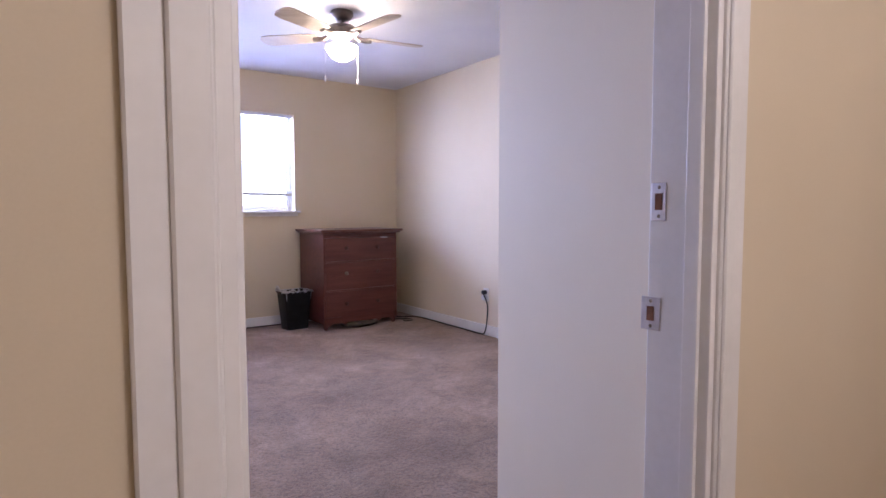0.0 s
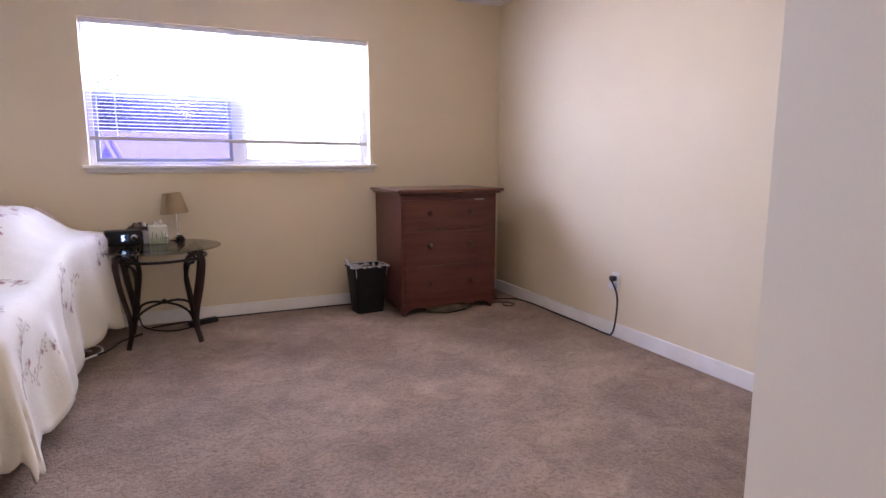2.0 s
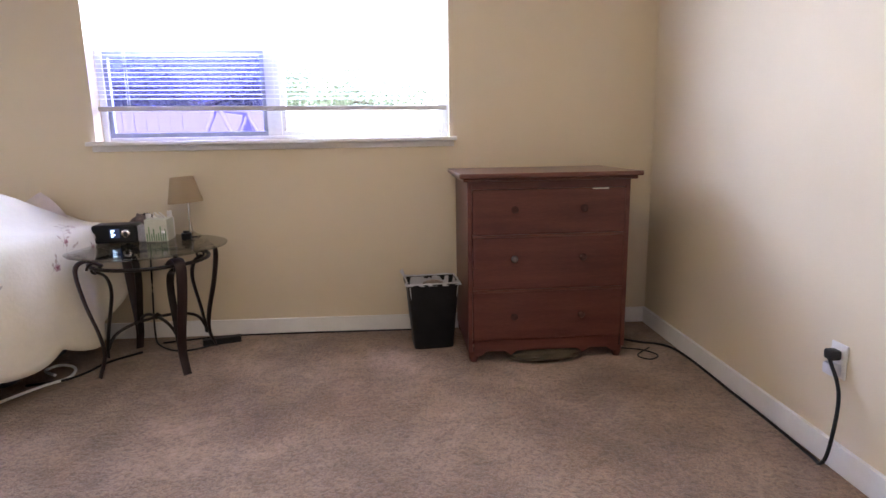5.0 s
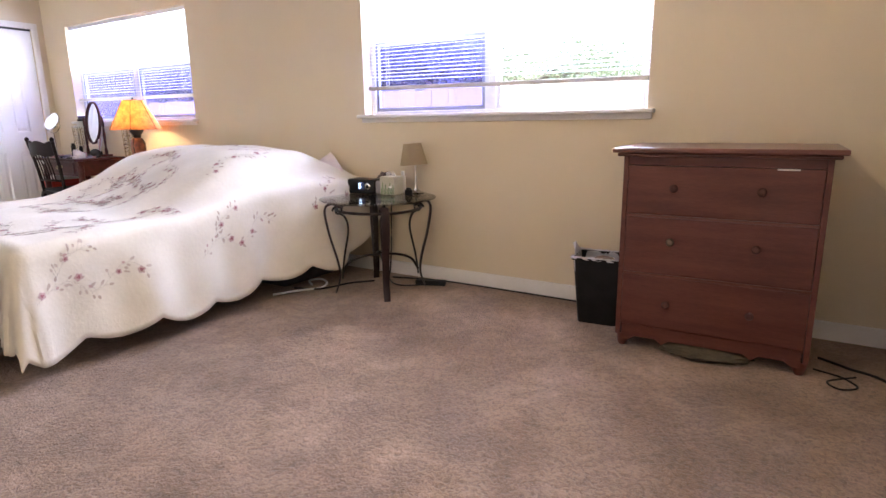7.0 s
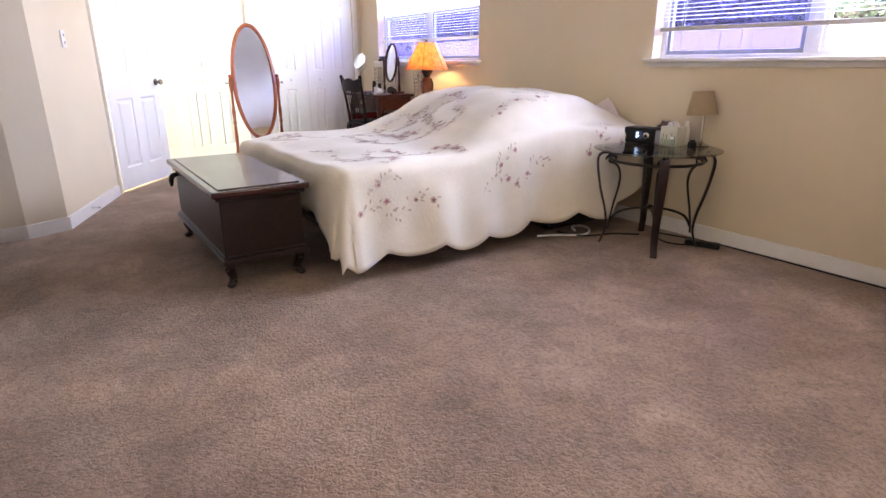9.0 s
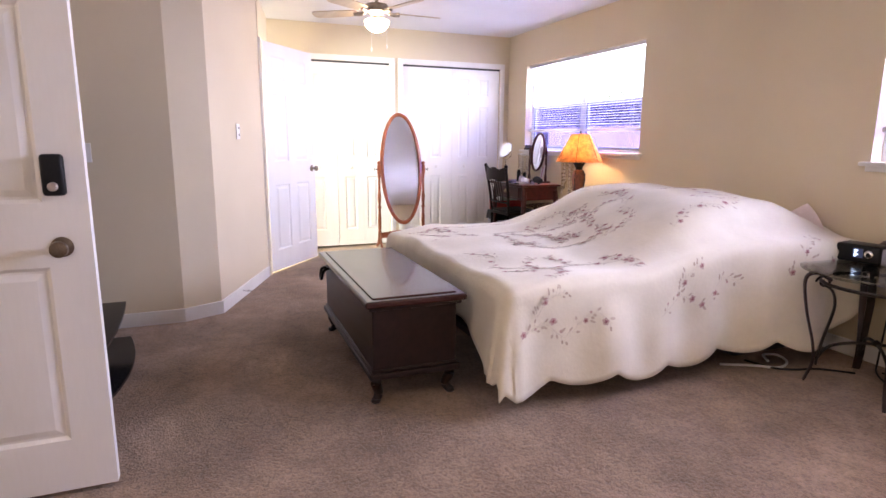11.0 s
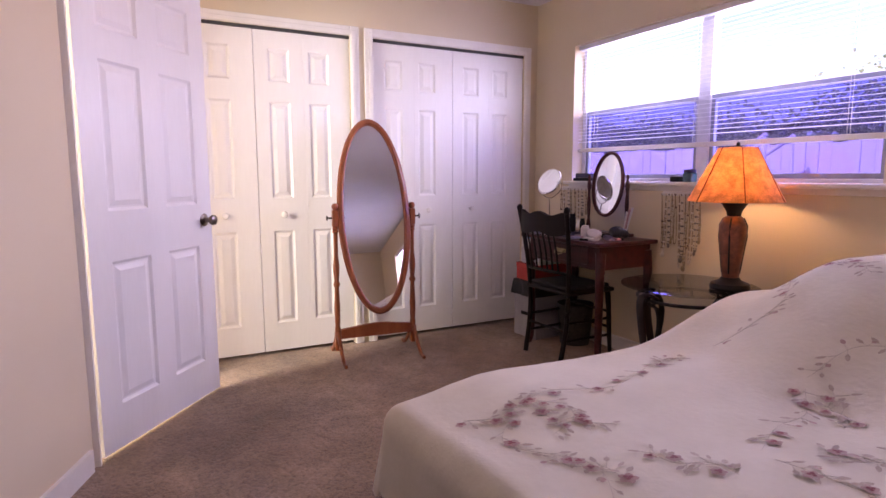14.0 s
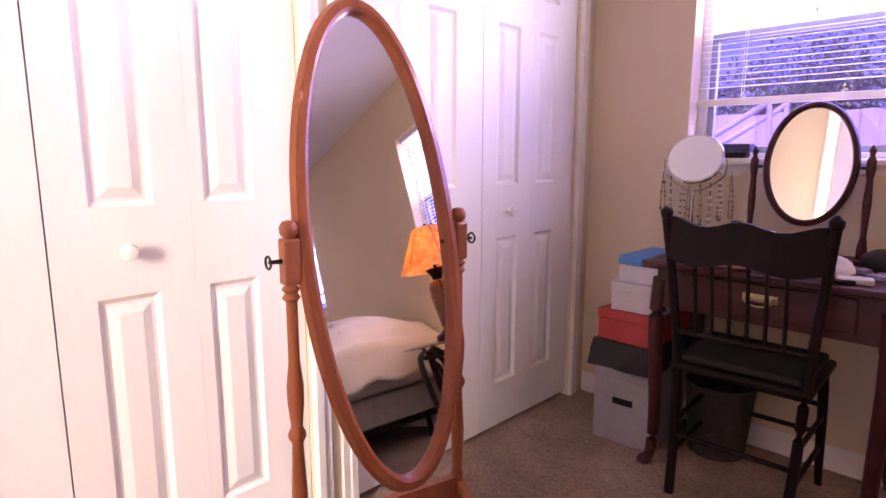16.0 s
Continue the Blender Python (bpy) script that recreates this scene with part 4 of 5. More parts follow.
# breathing machine with a lit display
cp = thing("breathing_machine", pose(0.885, 6.0, 0.603, 0, 0, 8), "black bedside breathing machine with a lit blue display", "medical device")
part("body", box(bmesh.new(), -0.105, -0.055, 0.0, 0.105, 0.075, 0.095, 0.014, 3), BLACK, cp, smooth=True)
part("display", box(bmesh.new(), -0.02, -0.0575, 0.028, 0.028, -0.0552, 0.075), glow("dark_display", (0.012, 0.02, 0.05), 0.3), cp, "small blue display")
for z, w in ((0.066, 0.018), (0.056, 0.012), (0.045, 0.02), (0.036, 0.01)):
    part("readout", box(bmesh.new(), -0.012, -0.0585, z - 0.0025, -0.012 + w, -0.0574, z + 0.0025), glow("pale_readout", (0.55, 0.75, 1.0), 1.2), cp, "pale bar of display text")
dl = part("dial", lathe(bmesh.new(), [(0.02, 0), (0.021, 0.008), (0.015, 0.012)], 20, pose(0.058, -0.055, 0.05, 90)), CHROME, cp, "round silver dial", True)
part("dial_button", lathe(bmesh.new(), [(0.011, 0), (0.01, 0.003)], 16, pose(0.058, -0.067, 0.05, 90)), BLACK, cp)
part("water_tank", box(bmesh.new(), 0.108, -0.05, 0.0, 0.165, 0.07, 0.088, 0.01, 2), surface("grey_smoked_plastic", (0.20, 0.19, 0.21), (0.30, 0.29, 0.31), 0.25), cp, "grey smoked water tank", True)
hs = bmesh.new()
tube(hs, spline([(0.04, 0.072, 0.05), (0.07, 0.105, 0.10), (0.11, 0.11, 0.125), (0.15, 0.105, 0.11), (0.17, 0.10, 0.05), (0.175, 0.10, 0.012)], 8), 0.008, 9)
part("hose", hs, BLACK, cp, "dark flexible hose", True)

tb = thing("tissue_box", pose(1.085, 6.03, 0.603, 0, 0, 6), "pale tissue box printed with green plants", "tissue box")
part("carton", box(bmesh.new(), -0.055, -0.055, 0, 0.055, 0.055, 0.115, 0.003), surface("cream_carton", (0.46, 0.44, 0.34), (0.56, 0.54, 0.43), 0.6), tb)
GREEN = surface("printed_green", (0.10, 0.17, 0.09), (0.22, 0.32, 0.16), 0.6, 40, 200)
rg2 = random.Random(8)
for i in range(9):
    x = -0.045 + i * 0.011
    h = rg2.uniform(0.03, 0.075)
    part("printed_stem", box(bmesh.new(), x - 0.003, -0.0562, 0.004, x + 0.003, -0.0548, 0.004 + h), GREEN, tb, "printed green stem")
ts = bmesh.new()
for k in range(3):
    a = k * 1.1
    pts = [(0.03 * math.cos(a + q * 0.5) * (1 - q * 0.12), 0.012 * math.sin(a + q * 0.5), 0.113 + 0.011 * q) for q in range(4)]
    tube(ts, pts, 0.012, 6, 0.003, flat=0.4)
part("tissue", ts, SHEET, tb, "white tissue pulled up", True)
for x, y, r_, h, mt, lb in ((1.005, 6.10, 0.022, 0.13, surface("dark_bottle", (0.05, 0.025, 0.03), (0.1, 0.05, 0.05), 0.3), "dark red medicine bottle"), (1.14, 5.94, 0.014, 0.06, GLASS, "small clear glass bottle"), (1.10, 6.135, 0.02, 0.14, SHEET, "white plastic bottle"), (1.22, 6.03, 0.025, 0.045, BLACK, "small black jar")):
    b = thing("bottle", pose(x, y, 0.603), lb + " on the side table", "bottle", "bottles on the side table")
    part("bottle_body", lathe(bmesh.new(), [(r_ * 0.95, 0), (r_, 0.004), (r_, h * 0.72), (r_ * 0.55, h * 0.82)], 18), mt, b, smooth=True)
    part("cap", lathe(bmesh.new(), [(r_ * 0.6, h * 0.821), (r_ * 0.62, h), (r_ * 0.5, h * 1.01)], 16), TRIM if mt != BLACK else BLACK, b, "round cap", True)
bk = thing("cloth_bundle", pose(0.955, 6.12, 0.603), "crumpled dark cloth behind the machine", "cloth")
cb = bmesh.new()
bmesh.ops.create_icosphere(cb, subdivisions=3, radius=0.06)
for v in cb.verts:
    v.co *= 1 + 0.35 * noise.noise(v.co * 30)
    v.co.z = max(0, v.co.z * 1.3 + 0.05)
part("cloth", cb, surface("brown_cloth", (0.06, 0.04, 0.035), (0.14, 0.10, 0.09), 0.9, 30, 120), bk, smooth=True)

# cables on the floor
def cable(name, pts, r, material, label):
    return solid(name, tube(bmesh.new(), spline(pts, 8), r, 7), material, label, "cable", smooth=True)


cable("cable", [(1.0, 6.12, 0.006), (1.3, 6.2, 0.006), (1.6, 6.215, 0.006), (2.0, 6.215, 0.006), (2.4, 6.21, 0.006), (2.62, 6.19, 0.006)], 0.005, BLACK, "black cable along the baseboard")
cable("cable", [(3.5, 5.95, 0.006), (3.6, 5.88, 0.006), (3.75, 5.75, 0.006), (3.76, 5.2, 0.006), (3.76, 4.95, 0.006), (3.75, 4.72, 0.008), (3.715, 4.62, 0.04), (3.71, 4.585, 0.14), (3.745, 4.62, 0.28), (3.752, 4.685, 0.375)], 0.006, BLACK, "black power cord hanging from the outlet")
cable("cable", [(3.48, 5.80, 0.005), (3.58, 5.76, 0.005), (3.63, 5.68, 0.005), (3.57, 5.63, 0.005), (3.53, 5.69, 0.005), (3.63, 5.79, 0.005)], 0.004, BLACK, "black cable looped beside the dresser")
cable("cable", [(0.95, 6.2, 0.55), (0.93, 6.215, 0.30), (0.93, 6.19, 0.05), (1.0, 6.08, 0.006), (1.15, 5.98, 0.006), (1.28, 6.05, 0.006), (1.36, 6.18, 0.006)], 0.005, BLACK, "black cable dropping behind the side table")
cable("cable", [(0.60, 5.58, 0.007), (0.74, 5.63, 0.007), (0.80, 5.72, 0.007), (0.84, 5.85, 0.007), (0.95, 5.98, 0.007)], 0.006, BLACK, "black cable on the carpet by the bed")
cable("cable", [(0.60, 5.40, 0.008), (0.68, 5.56, 0.008), (0.75, 5.66, 0.008), (0.73, 5.75, 0.02), (0.65, 5.77, 0.03), (0.62, 5.70, 0.03), (0.70, 5.64, 0.03)], 0.007, CORDS, "white cable coiled on the carpet")
cable("cable", [(-1.95, 6.1, 0.008), (-1.85, 6.15, 0.01), (-1.75, 6.05, 0.05), (-1.6, 6.12, 0.01), (-1.4, 6.2, 0.008)], 0.005, BLACK, "black lamp cable under the glass table")
ps = thing("power_strip", pose(1.33, 6.10, 0.0, 0, 0, 20), "black power strip on the carpet by the wall", "power strip")
part("strip_body", box(bmesh.new(), -0.1, -0.025, 0, 0.1, 0.025, 0.035, 0.006), BLACK, ps)
# added dark block that stands for the shade under the bed's head end
bx = thing("under_bed_shade", pose(0.37, 5.80, 0), "dark block put in for the shade under the bed's head end", "bag")
part("dark_body", box(bmesh.new(), -0.18, -0.25, 0, 0.18, 0.25, 0.125, 0.04, 3), surface("under_bed_dark", (0.02, 0.018, 0.02), (0.05, 0.045, 0.045), 0.9, 20, 150), bx, smooth=True)


def plate(m, label, slots, name="light_switch", cat="switch"):
    p = thing(name, m, label, cat)
    part("cover", box(bmesh.new(), -0.036, -0.006, -0.058, 0.036, 0, 0.058, 0.003), TRIM, p, "white plastic cover")
    for z in slots:
        if name == "wall_outlet":
            part("socket", box(bmesh.new(), -0.016, -0.0075, z - 0.014, 0.016, -0.0055, z + 0.014, 0.004), TRIM, p)
        else:
            part("toggle", box(bmesh.new(), -0.005, -0.018, z - 0.008, 0.005, -0.005, z + 0.010, 0.002), TRIM, p)
    return p


wo = plate(pose(3.788, 4.685, 0.365, 0, 0, -90), "white double wall outlet with a black plug in it", (0.022, -0.022), "wall_outlet", "outlet")
part("plug", box(bmesh.new(), -0.02, -0.045, 0.004, 0.02, -0.0075, 0.038, 0.008), BLACK, wo, "black moulded plug", True)
part("night_light", box(bmesh.new(), -0.028, -0.04, -0.05, 0.028, -0.0075, -0.008, 0.01), LINER, wo, "clear plug-in adapter", True)
plate(pose(-1.256, 2.13, 1.125, 0, 0, 90), "white switch plate on the wall beside the television", (0.0,))
AN = math.degrees(math.atan2(0.41, -1.075))
plate(Matrix.Translation((-1.879, 3.0385, 1.269)) @ pose(0, 0, 0, 0, 0, AN), "white double light switch beside the bathroom door", (0.025, -0.025))
ds = thing("door_stop", Matrix.Translation((-1.742, 2.9955, 0.06)) @ pose(0, 0, 0, 0, 0, AN), "spring door stop on the baseboard", "door stop")
part("spring", tube(bmesh.new(), [(0.006 * math.cos(q), -0.01 - q * 0.0016, 0.006 * math.sin(q)) for q in (i * 0.6 for i in range(70))], 0.0014, 5), METAL, ds, "thin coiled spring")

# ---- television and its stand ----
tvs = thing("tv_stand", pose(-0.40, 1.90, 0), "black glass three-tier television stand with curved shelves", "tv stand")
BGLASS = surface("black_glass", (0.008, 0.007, 0.009), (0.014, 0.012, 0.015), 0.12, 5, 60, 0.3, 0.0, rough_var=0.04, spec=0.15)
for z, w, f, bow in ((0.035, 0.50, 0.43, 0.07), (0.24, 0.545, 0.417, 0.03), (0.47, 0.60, 0.262, 0.08)):
    front = [(w * (1 - i / 10), f + bow * (1 - (1 - i / 10) ** 2)) for i in range(21)]
    part("shelf", prism(bmesh.new(), [(-w, -0.3), (w, -0.3)] + front, z, z + 0.014), BGLASS, tvs, "black glass shelf with bowed front")
for x in (-0.36, 0.36):
    part("post", lathe(bmesh.new(), [(0.022, 0), (0.022, 0.475)], 14, pose(x, -0.1, 0)), BLACK, tvs)
part("column", box(bmesh.new(), -0.12, -0.27, 0.0, 0.12, -0.2, 1.3, 0.01), BLACK, tvs, "tall black support column")
tv = thing("television", pose(-0.555, 2.115, 0.785, 0, 0, 2), "flat black television, switched off and reflecting the windows", "television")
part("casing", box(bmesh.new(), -0.62, -0.05, 0, 0.62, -0.004, 0.745, 0.008), BLACK, tv)
part("screen", box(bmesh.new(), -0.607, -0.0045, 0.022, 0.607, -0.001, 0.733), surface("dark_screen", (0.006, 0.006, 0.009), (0.008, 0.008, 0.012), 0.12, 5, 60, 0.3, 0.0, rough_var=0.02, spec=0.03), tv, "dark glossy screen")
part("maker_mark", box(bmesh.new(), -0.6, -0.0008, 0.007, -0.565, 0.0002, 0.014), CHROME, tv, "small silver mark")
part("mount", box(bmesh.new(), -0.12, -0.42, 0.25, 0.12, -0.05, 0.45, 0.01), BLACK, tv, "black mounting arm")
for x, y, z in ((0.0, 0.25, 0.267), (-0.25, 0.2, 0.052)):
    bxx = thing("media_player", pose(-0.45 + x, 1.80 + y, z), "slim black media box on the stand", "media player", "boxes on the tv stand")
    part("case", box(bmesh.new(), -0.17, -0.1, 0, 0.17, 0.1, 0.045, 0.005), BLACK, bxx)
    part("lamp_dot", box(bmesh.new(), -0.13, 0.1, 0.02, -0.12, 0.102, 0.028), TRIM, bxx, "small pale light")

# ---- cheval mirror ----
OAK = wood("orange_oak", (0.24, 0.062, 0.024), (0.36, 0.108, 0.042), 0.35, 0.2, 2)
MIRROR = surface("mirror_silver", (0.86, 0.87, 0.87), (0.88, 0.89, 0.89), 0.015, 3, 30, 0.1, 0.0, metal=1.0, rough_var=0.005)
cm = thing("cheval_mirror", pose(-3.318, 4.783, 0, 0, 0, 85), "tall oval cheval mirror in an orange oak stand", "mirror")


def oval(a, b, n=64):
    return [(a * math.cos(t), b * math.sin(t)) for t in (2 * math.pi * i / n for i in range(n))]


def oval_mirror(parent, m, a, b, rim, depth, wood_mat, rim_name="mirror_frame"):
    bm = bmesh.new()
    prof = ((0.0, 0.004), (0.006, -depth), (rim * 0.35, -depth * 1.25), (rim * 0.8, -depth * 0.9), (rim, 0.0), (rim * 0.9, depth * 0.5), (0.0, depth * 0.5))
    rings = []
    for d, y in prof:
        rings.append([bm.verts.new((x, y, z)) for x, z in oval(a + d, b + d)])
    for p, q in zip(rings, rings[1:] + rings[:1]):
        for i in range(64):
            bm.faces.new((p[i], p[(i + 1) % 64], q[(i + 1) % 64], q[i]))
    bmesh.ops.recalc_face_normals(bm, faces=bm.faces)
    f = part(rim_name, bm, wood_mat, parent, smooth=True)
    f.matrix_local = m
    g = bmesh.new()
    g.faces.new([g.verts.new((x, 0.001, z)) for x, z in oval(a + 0.002, b + 0.002)])
    g.faces.new([g.verts.new((x, depth * 0.5 + 0.002, z)) for x, z in oval(a + rim * 0.8, b + rim * 0.8)][::-1])
    part("mirror_glass", g, MIRROR, f, "silvered oval glass")
    return f


oval_mirror(cm, pose(0, 0, 0.903, -11, 0, 0), 0.192, 0.575, 0.045, 0.018, OAK)
POST = [(0.016, 0.17), (0.019, 0.2), (0.014, 0.215), (0.017, 0.24), (0.019, 0.33), (0.013, 0.46), (0.021, 0.475), (0.021, 0.485), (0.013, 0.5), (0.019, 0.56), (0.020, 0.60), (0.013, 0.66), (0.013, 0.80), (0.021, 0.81), (0.014, 0.82), (0.021, 0.83), (0.014, 0.84)]
for s in (-1, 1):
    x = s * 0.25
    po = part("post", lathe(bmesh.new(), POST, 16, pose(x, 0, 0)), OAK, cm, "turned oak post", True)
    part("block", box(bmesh.new(), x - 0.019, -0.02, 0.84, x + 0.019, 0.02, 0.945, 0.006), OAK, po)
    part("finial", lathe(bmesh.new(), [(0.012, 0.945), (0.02, 0.955), (0.021, 0.97), (0.014, 0.982), (0.003, 0.985)], 16, pose(x, 0, 0)), OAK, po, smooth=True)
    part("base_block", box(bmesh.new(), x - 0.019, -0.02, 0.06, x + 0.019, 0.02, 0.175, 0.005), OAK, po)
    kb = bmesh.new()
    tube(kb, [(x + s * (0.038 + 0.012), 0.014 * math.cos(q), 0.895 + 0.014 * math.sin(q)) for q in (2 * math.pi * i / 16 for i in range(16))], 0.0028, 6, close=True, up=(1, 0, 0))
    lathe(kb, [(0.006, 0), (0.004, 0.03)], 8, pose(x + s * 0.019, 0, 0.895, 0, 90 * s, 0))
    part("ring_bolt", kb, IRON, po, "dark ring bolt", True)
    pv = part("pivot", lathe(bmesh.new(), [(0.007, 0), (0.007, 0.04)], 8, pose(x - s * 0.019, 0, 0.895, 0, -90 * s, 0)), IRON, po)
    for e in (-1, 1):
        ft = bmesh.new()
        tube(ft, spline([(x, e * 0.012, 0.17), (x, e * 0.05, 0.13), (x, e * 0.11, 0.06), (x, e * 0.17, 0.018), (x, e * 0.215, 0.012)], 6), 0.019, 10, 0.013, flat=0.75)
        part("foot", ft, OAK, cm, "curved oak foot", True)
rb = bmesh.new()
rr = [[rb.verts.new((x, y, z + 0.02 * math.cos(x * 11) * sgn)) for x in (i / 12 * 0.47 - 0.235 for i in range(13))] for y, z, sgn in ((-0.011, 0.13, 0.0), (-0.011, 0.20, 0.6), (0.011, 0.20, 0.6), (0.011, 0.13, 0.0))]
for p, q in zip(rr, rr[1:] + rr[:1]):
    for i in range(12):
        rb.faces.new((p[i], p[i + 1], q[i + 1], q[i]))
bmesh.ops.recalc_face_normals(rb, faces=rb.faces)
part("cross_rail", rb, OAK, cm, "shaped oak cross rail")

# ---- vanity desk, chair and mirrors ----
CHERRY = wood("red_mahogany", (0.034, 0.006, 0.007), (0.078, 0.014, 0.014), 0.34, 0.08)
CHAIRWOOD = surface("black_brown_chair", (0.007, 0.0035, 0.0035), (0.015, 0.007, 0.0065), 0.5, 3.2, 55, 0.55, 0.08, stretch=(7, 7, 0.7), dist=0.001, spec=0.18)
vd = thing("vanity_desk", pose(-2.74, 6.02, 0), "red mahogany vanity desk with curved legs, top cluttered", "desk")
part("desktop", boxes((-0.375, -0.255, 0.742, 0.375, 0.225, 0.766), bevel=0.007), CHERRY, vd)
part("apron", boxes((-0.335, -0.205, 0.60, 0.335, -0.187, 0.742), (-0.335, 0.187, 0.60, 0.335, 0.205, 0.742), (-0.335, -0.187, 0.60, -0.317, 0.187, 0.742), (0.317, -0.187, 0.60, 0.335, 0.187, 0.742), bevel=0.003), CHERRY, vd)
dwr = part("drawer", box(bmesh.new(), -0.25, -0.215, 0.625, 0.25, -0.203, 0.73, 0.004), CHERRY, vd)
for x in (0.0,):
    hn = bmesh.new()
    tube(hn, spline([(x - 0.04, -0.218, 0.69), (x - 0.035, -0.235, 0.675), (x, -0.24, 0.665), (x + 0.035, -0.235, 0.675), (x + 0.04, -0.218, 0.69)], 5), 0.004, 7)
    box(hn, x - 0.05, -0.2175, 0.675, x + 0.05, -0.215, 0.70, 0.001)
    part("pull", hn, surface("old_brass", (0.35, 0.27, 0.15), (0.5, 0.4, 0.24), 0.35, 30, 200, metal=1.0), dwr, "brass drawer pull", True)
for x in (-0.325, 0.325):
    for y in (-0.185, 0.185):
        lg = bmesh.new()
        ox, oy = (1 if x > 0 else -1), (1 if y > 0 else -1)
        tube(lg, spline([(x, y, 0.70), (x + ox * 0.008, y + oy * 0.008, 0.56), (x + ox * 0.006, y + oy * 0.006, 0.42), (x, y, 0.2), (x + ox * 0.004, y + oy * 0.004, 0.05), (x + ox * 0.018, y + oy * 0.018, 0.012)], 6), 0.030, 10, 0.016)
        lathe(lg, [(0.018, 0), (0.028, 0.008), (0.024, 0.02), (0.012, 0.03)], 14, pose(x + ox * 0.018, y + oy * 0.018, 0))
        part("leg", lg, CHERRY, vd, "curved leg with pad foot", True)

vm = thing("vanity_mirror", pose(-2.725, 6.165, 0.768, 0, 0, 0), "oval mahogany-framed swing mirror standing on the desk", "mirror")
oval_mirror(vm, pose(0, 0, 0.327, -6, 0, 0), 0.119, 0.188, 0.024, 0.012, CHERRY)
part("base", box(bmesh.new(), -0.19, -0.055, 0, 0.19, 0.055, 0.02, 0.006), CHERRY, vm)
for s in (-1, 1):
    part("post", lathe(bmesh.new(), [(0.014, 0.02), (0.016, 0.05), (0.009, 0.1), (0.013, 0.2), (0.009, 0.28), (0.014, 0.31), (0.014, 0.34), (0.007, 0.355), (0.011, 0.375), (0.003, 0.39)], 12, pose(s * 0.172, 0, 0)), CHERRY, vm, "turned post", True)
    part("pivot", lathe(bmesh.new(), [(0.005, 0), (0.005, 0.04)], 8, pose(s * 0.185, 0, 0.318, 0, -90 * s, 0)), IRON, vm)

mk = thing("makeup_mirror", pose(-3.015, 5.93, 0.768, 0, 0, 12), "round chrome make-up mirror on a wire stand", "mirror")
mf = part("disc", lathe(bmesh.new(), [(0.09, -0.006), (0.094, 0), (0.09, 0.006)], 36, pose(0, -0.01, 0.345, 64, 0, 0)), CHROME, mk, "round chrome rim", True)
part("mirror_glass", lathe(bmesh.new(), [(0.086, 0), (0.0855, 0.0012)], 36, pose(0, -0.0158, 0.3478, 64, 0, 0)), MIRROR, mf)
fk = bmesh.new()
tube(fk, spline([(-0.1, -0.01, 0.345), (-0.095, -0.01, 0.29), (-0.04, -0.01, 0.245), (0, -0.01, 0.235), (0.04, -0.01, 0.245), (0.095, -0.01, 0.29), (0.1, -0.01, 0.345)], 6), 0.003, 6)
tube(fk, [(0, -0.01, 0.235), (0, 0, 0.01)], 0.004, 8)
part("stem", fk, CHROME, mk, "chrome wire fork and stem", True)
part("foot", lathe(bmesh.new(), [(0.055, 0), (0.055, 0.006), (0.01, 0.014)], 28), CHROME, mk, smooth=True)

ch = thing("dining_chair", pose(-2.765, 5.745, 0, 0, 0, 2), "dark wooden spindle-back chair drawn up to the desk", "chair")
part("seat", box(bmesh.new(), -0.205, -0.03, 0.425, 0.205, 0.36, 0.452, 0.012, 3), CHAIRWOOD, ch, smooth=True)
part("cushion", box(bmesh.new(), -0.185, -0.01, 0.453, 0.185, 0.335, 0.478, 0.012, 3), surface("black_cushion", (0.012, 0.011, 0.012), (0.03, 0.028, 0.03), 0.9, 20, 150), ch, "thin black seat cushion", True)
for s in (-1, 1):
    bp = bmesh.new()
    tube(bp, spline([(s * 0.17, -0.05, 0), (s * 0.178, -0.015, 0.22), (s * 0.185, -0.01, 0.44), (s * 0.205, -0.035, 0.7), (s * 0.225, -0.075, 0.93)], 6), 0.016, 10, 0.014)
    lathe(bp, [(0.014, 0.0), (0.019, 0.012), (0.019, 0.024), (0.010, 0.036), (0.002, 0.04)], 12, pose(s * 0.225, -0.075, 0.93))
    part("back_leg", bp, CHAIRWOOD, ch, "turned leg running up as back post", True)
    fl = bmesh.new()
    tube(fl, spline([(s * 0.17, 0.33, 0.43), (s * 0.18, 0.335, 0.3), (s * 0.185, 0.345, 0.1), (s * 0.19, 0.35, 0)], 4), 0.018, 10, 0.012)
    part("front_leg", fl, CHAIRWOOD, ch, smooth=True)
    for z in (0.14, 0.25):
        part("side_stretcher", tube(bmesh.new(), [(s * 0.174, -0.02, z), (s * 0.182, 0.34, z)], 0.009, 8), CHAIRWOOD, ch, smooth=True)
for z in (0.19, 0.29):
    part("front_stretcher", tube(bmesh.new(), [(-0.18, 0.342, z), (0.18, 0.342, z)], 0.009, 8), CHAIRWOOD, ch, smooth=True)
part("rear_stretcher", tube(bmesh.new(), [(-0.176, -0.02, 0.2), (0.176, -0.02, 0.2)], 0.009, 8), CHAIRWOOD, ch, smooth=True)
cr = bmesh.new()
n = 14
rings = []
for y, zt in ((-0.012, 1), (0.012, 1), (0.012, 0), (-0.012, 0)):
    rings.append([cr.verts.new((x, -0.066 - 0.035 * (1 - (x / 0.2) ** 2) + y, (0.925 + 0.012 * math.cos(x * 30) if zt else 0.80 + 0.012 * math.cos(x * 24)))) for x in (i / n * 0.43 - 0.215 for i in range(n + 1))])
for p, q in zip(rings, rings[1:] + rings[:1]):
    for i in range(n):
        cr.faces.new((p[i], p[i + 1], q[i + 1], q[i]))
bmesh.ops.recalc_face_normals(cr, faces=cr.faces)
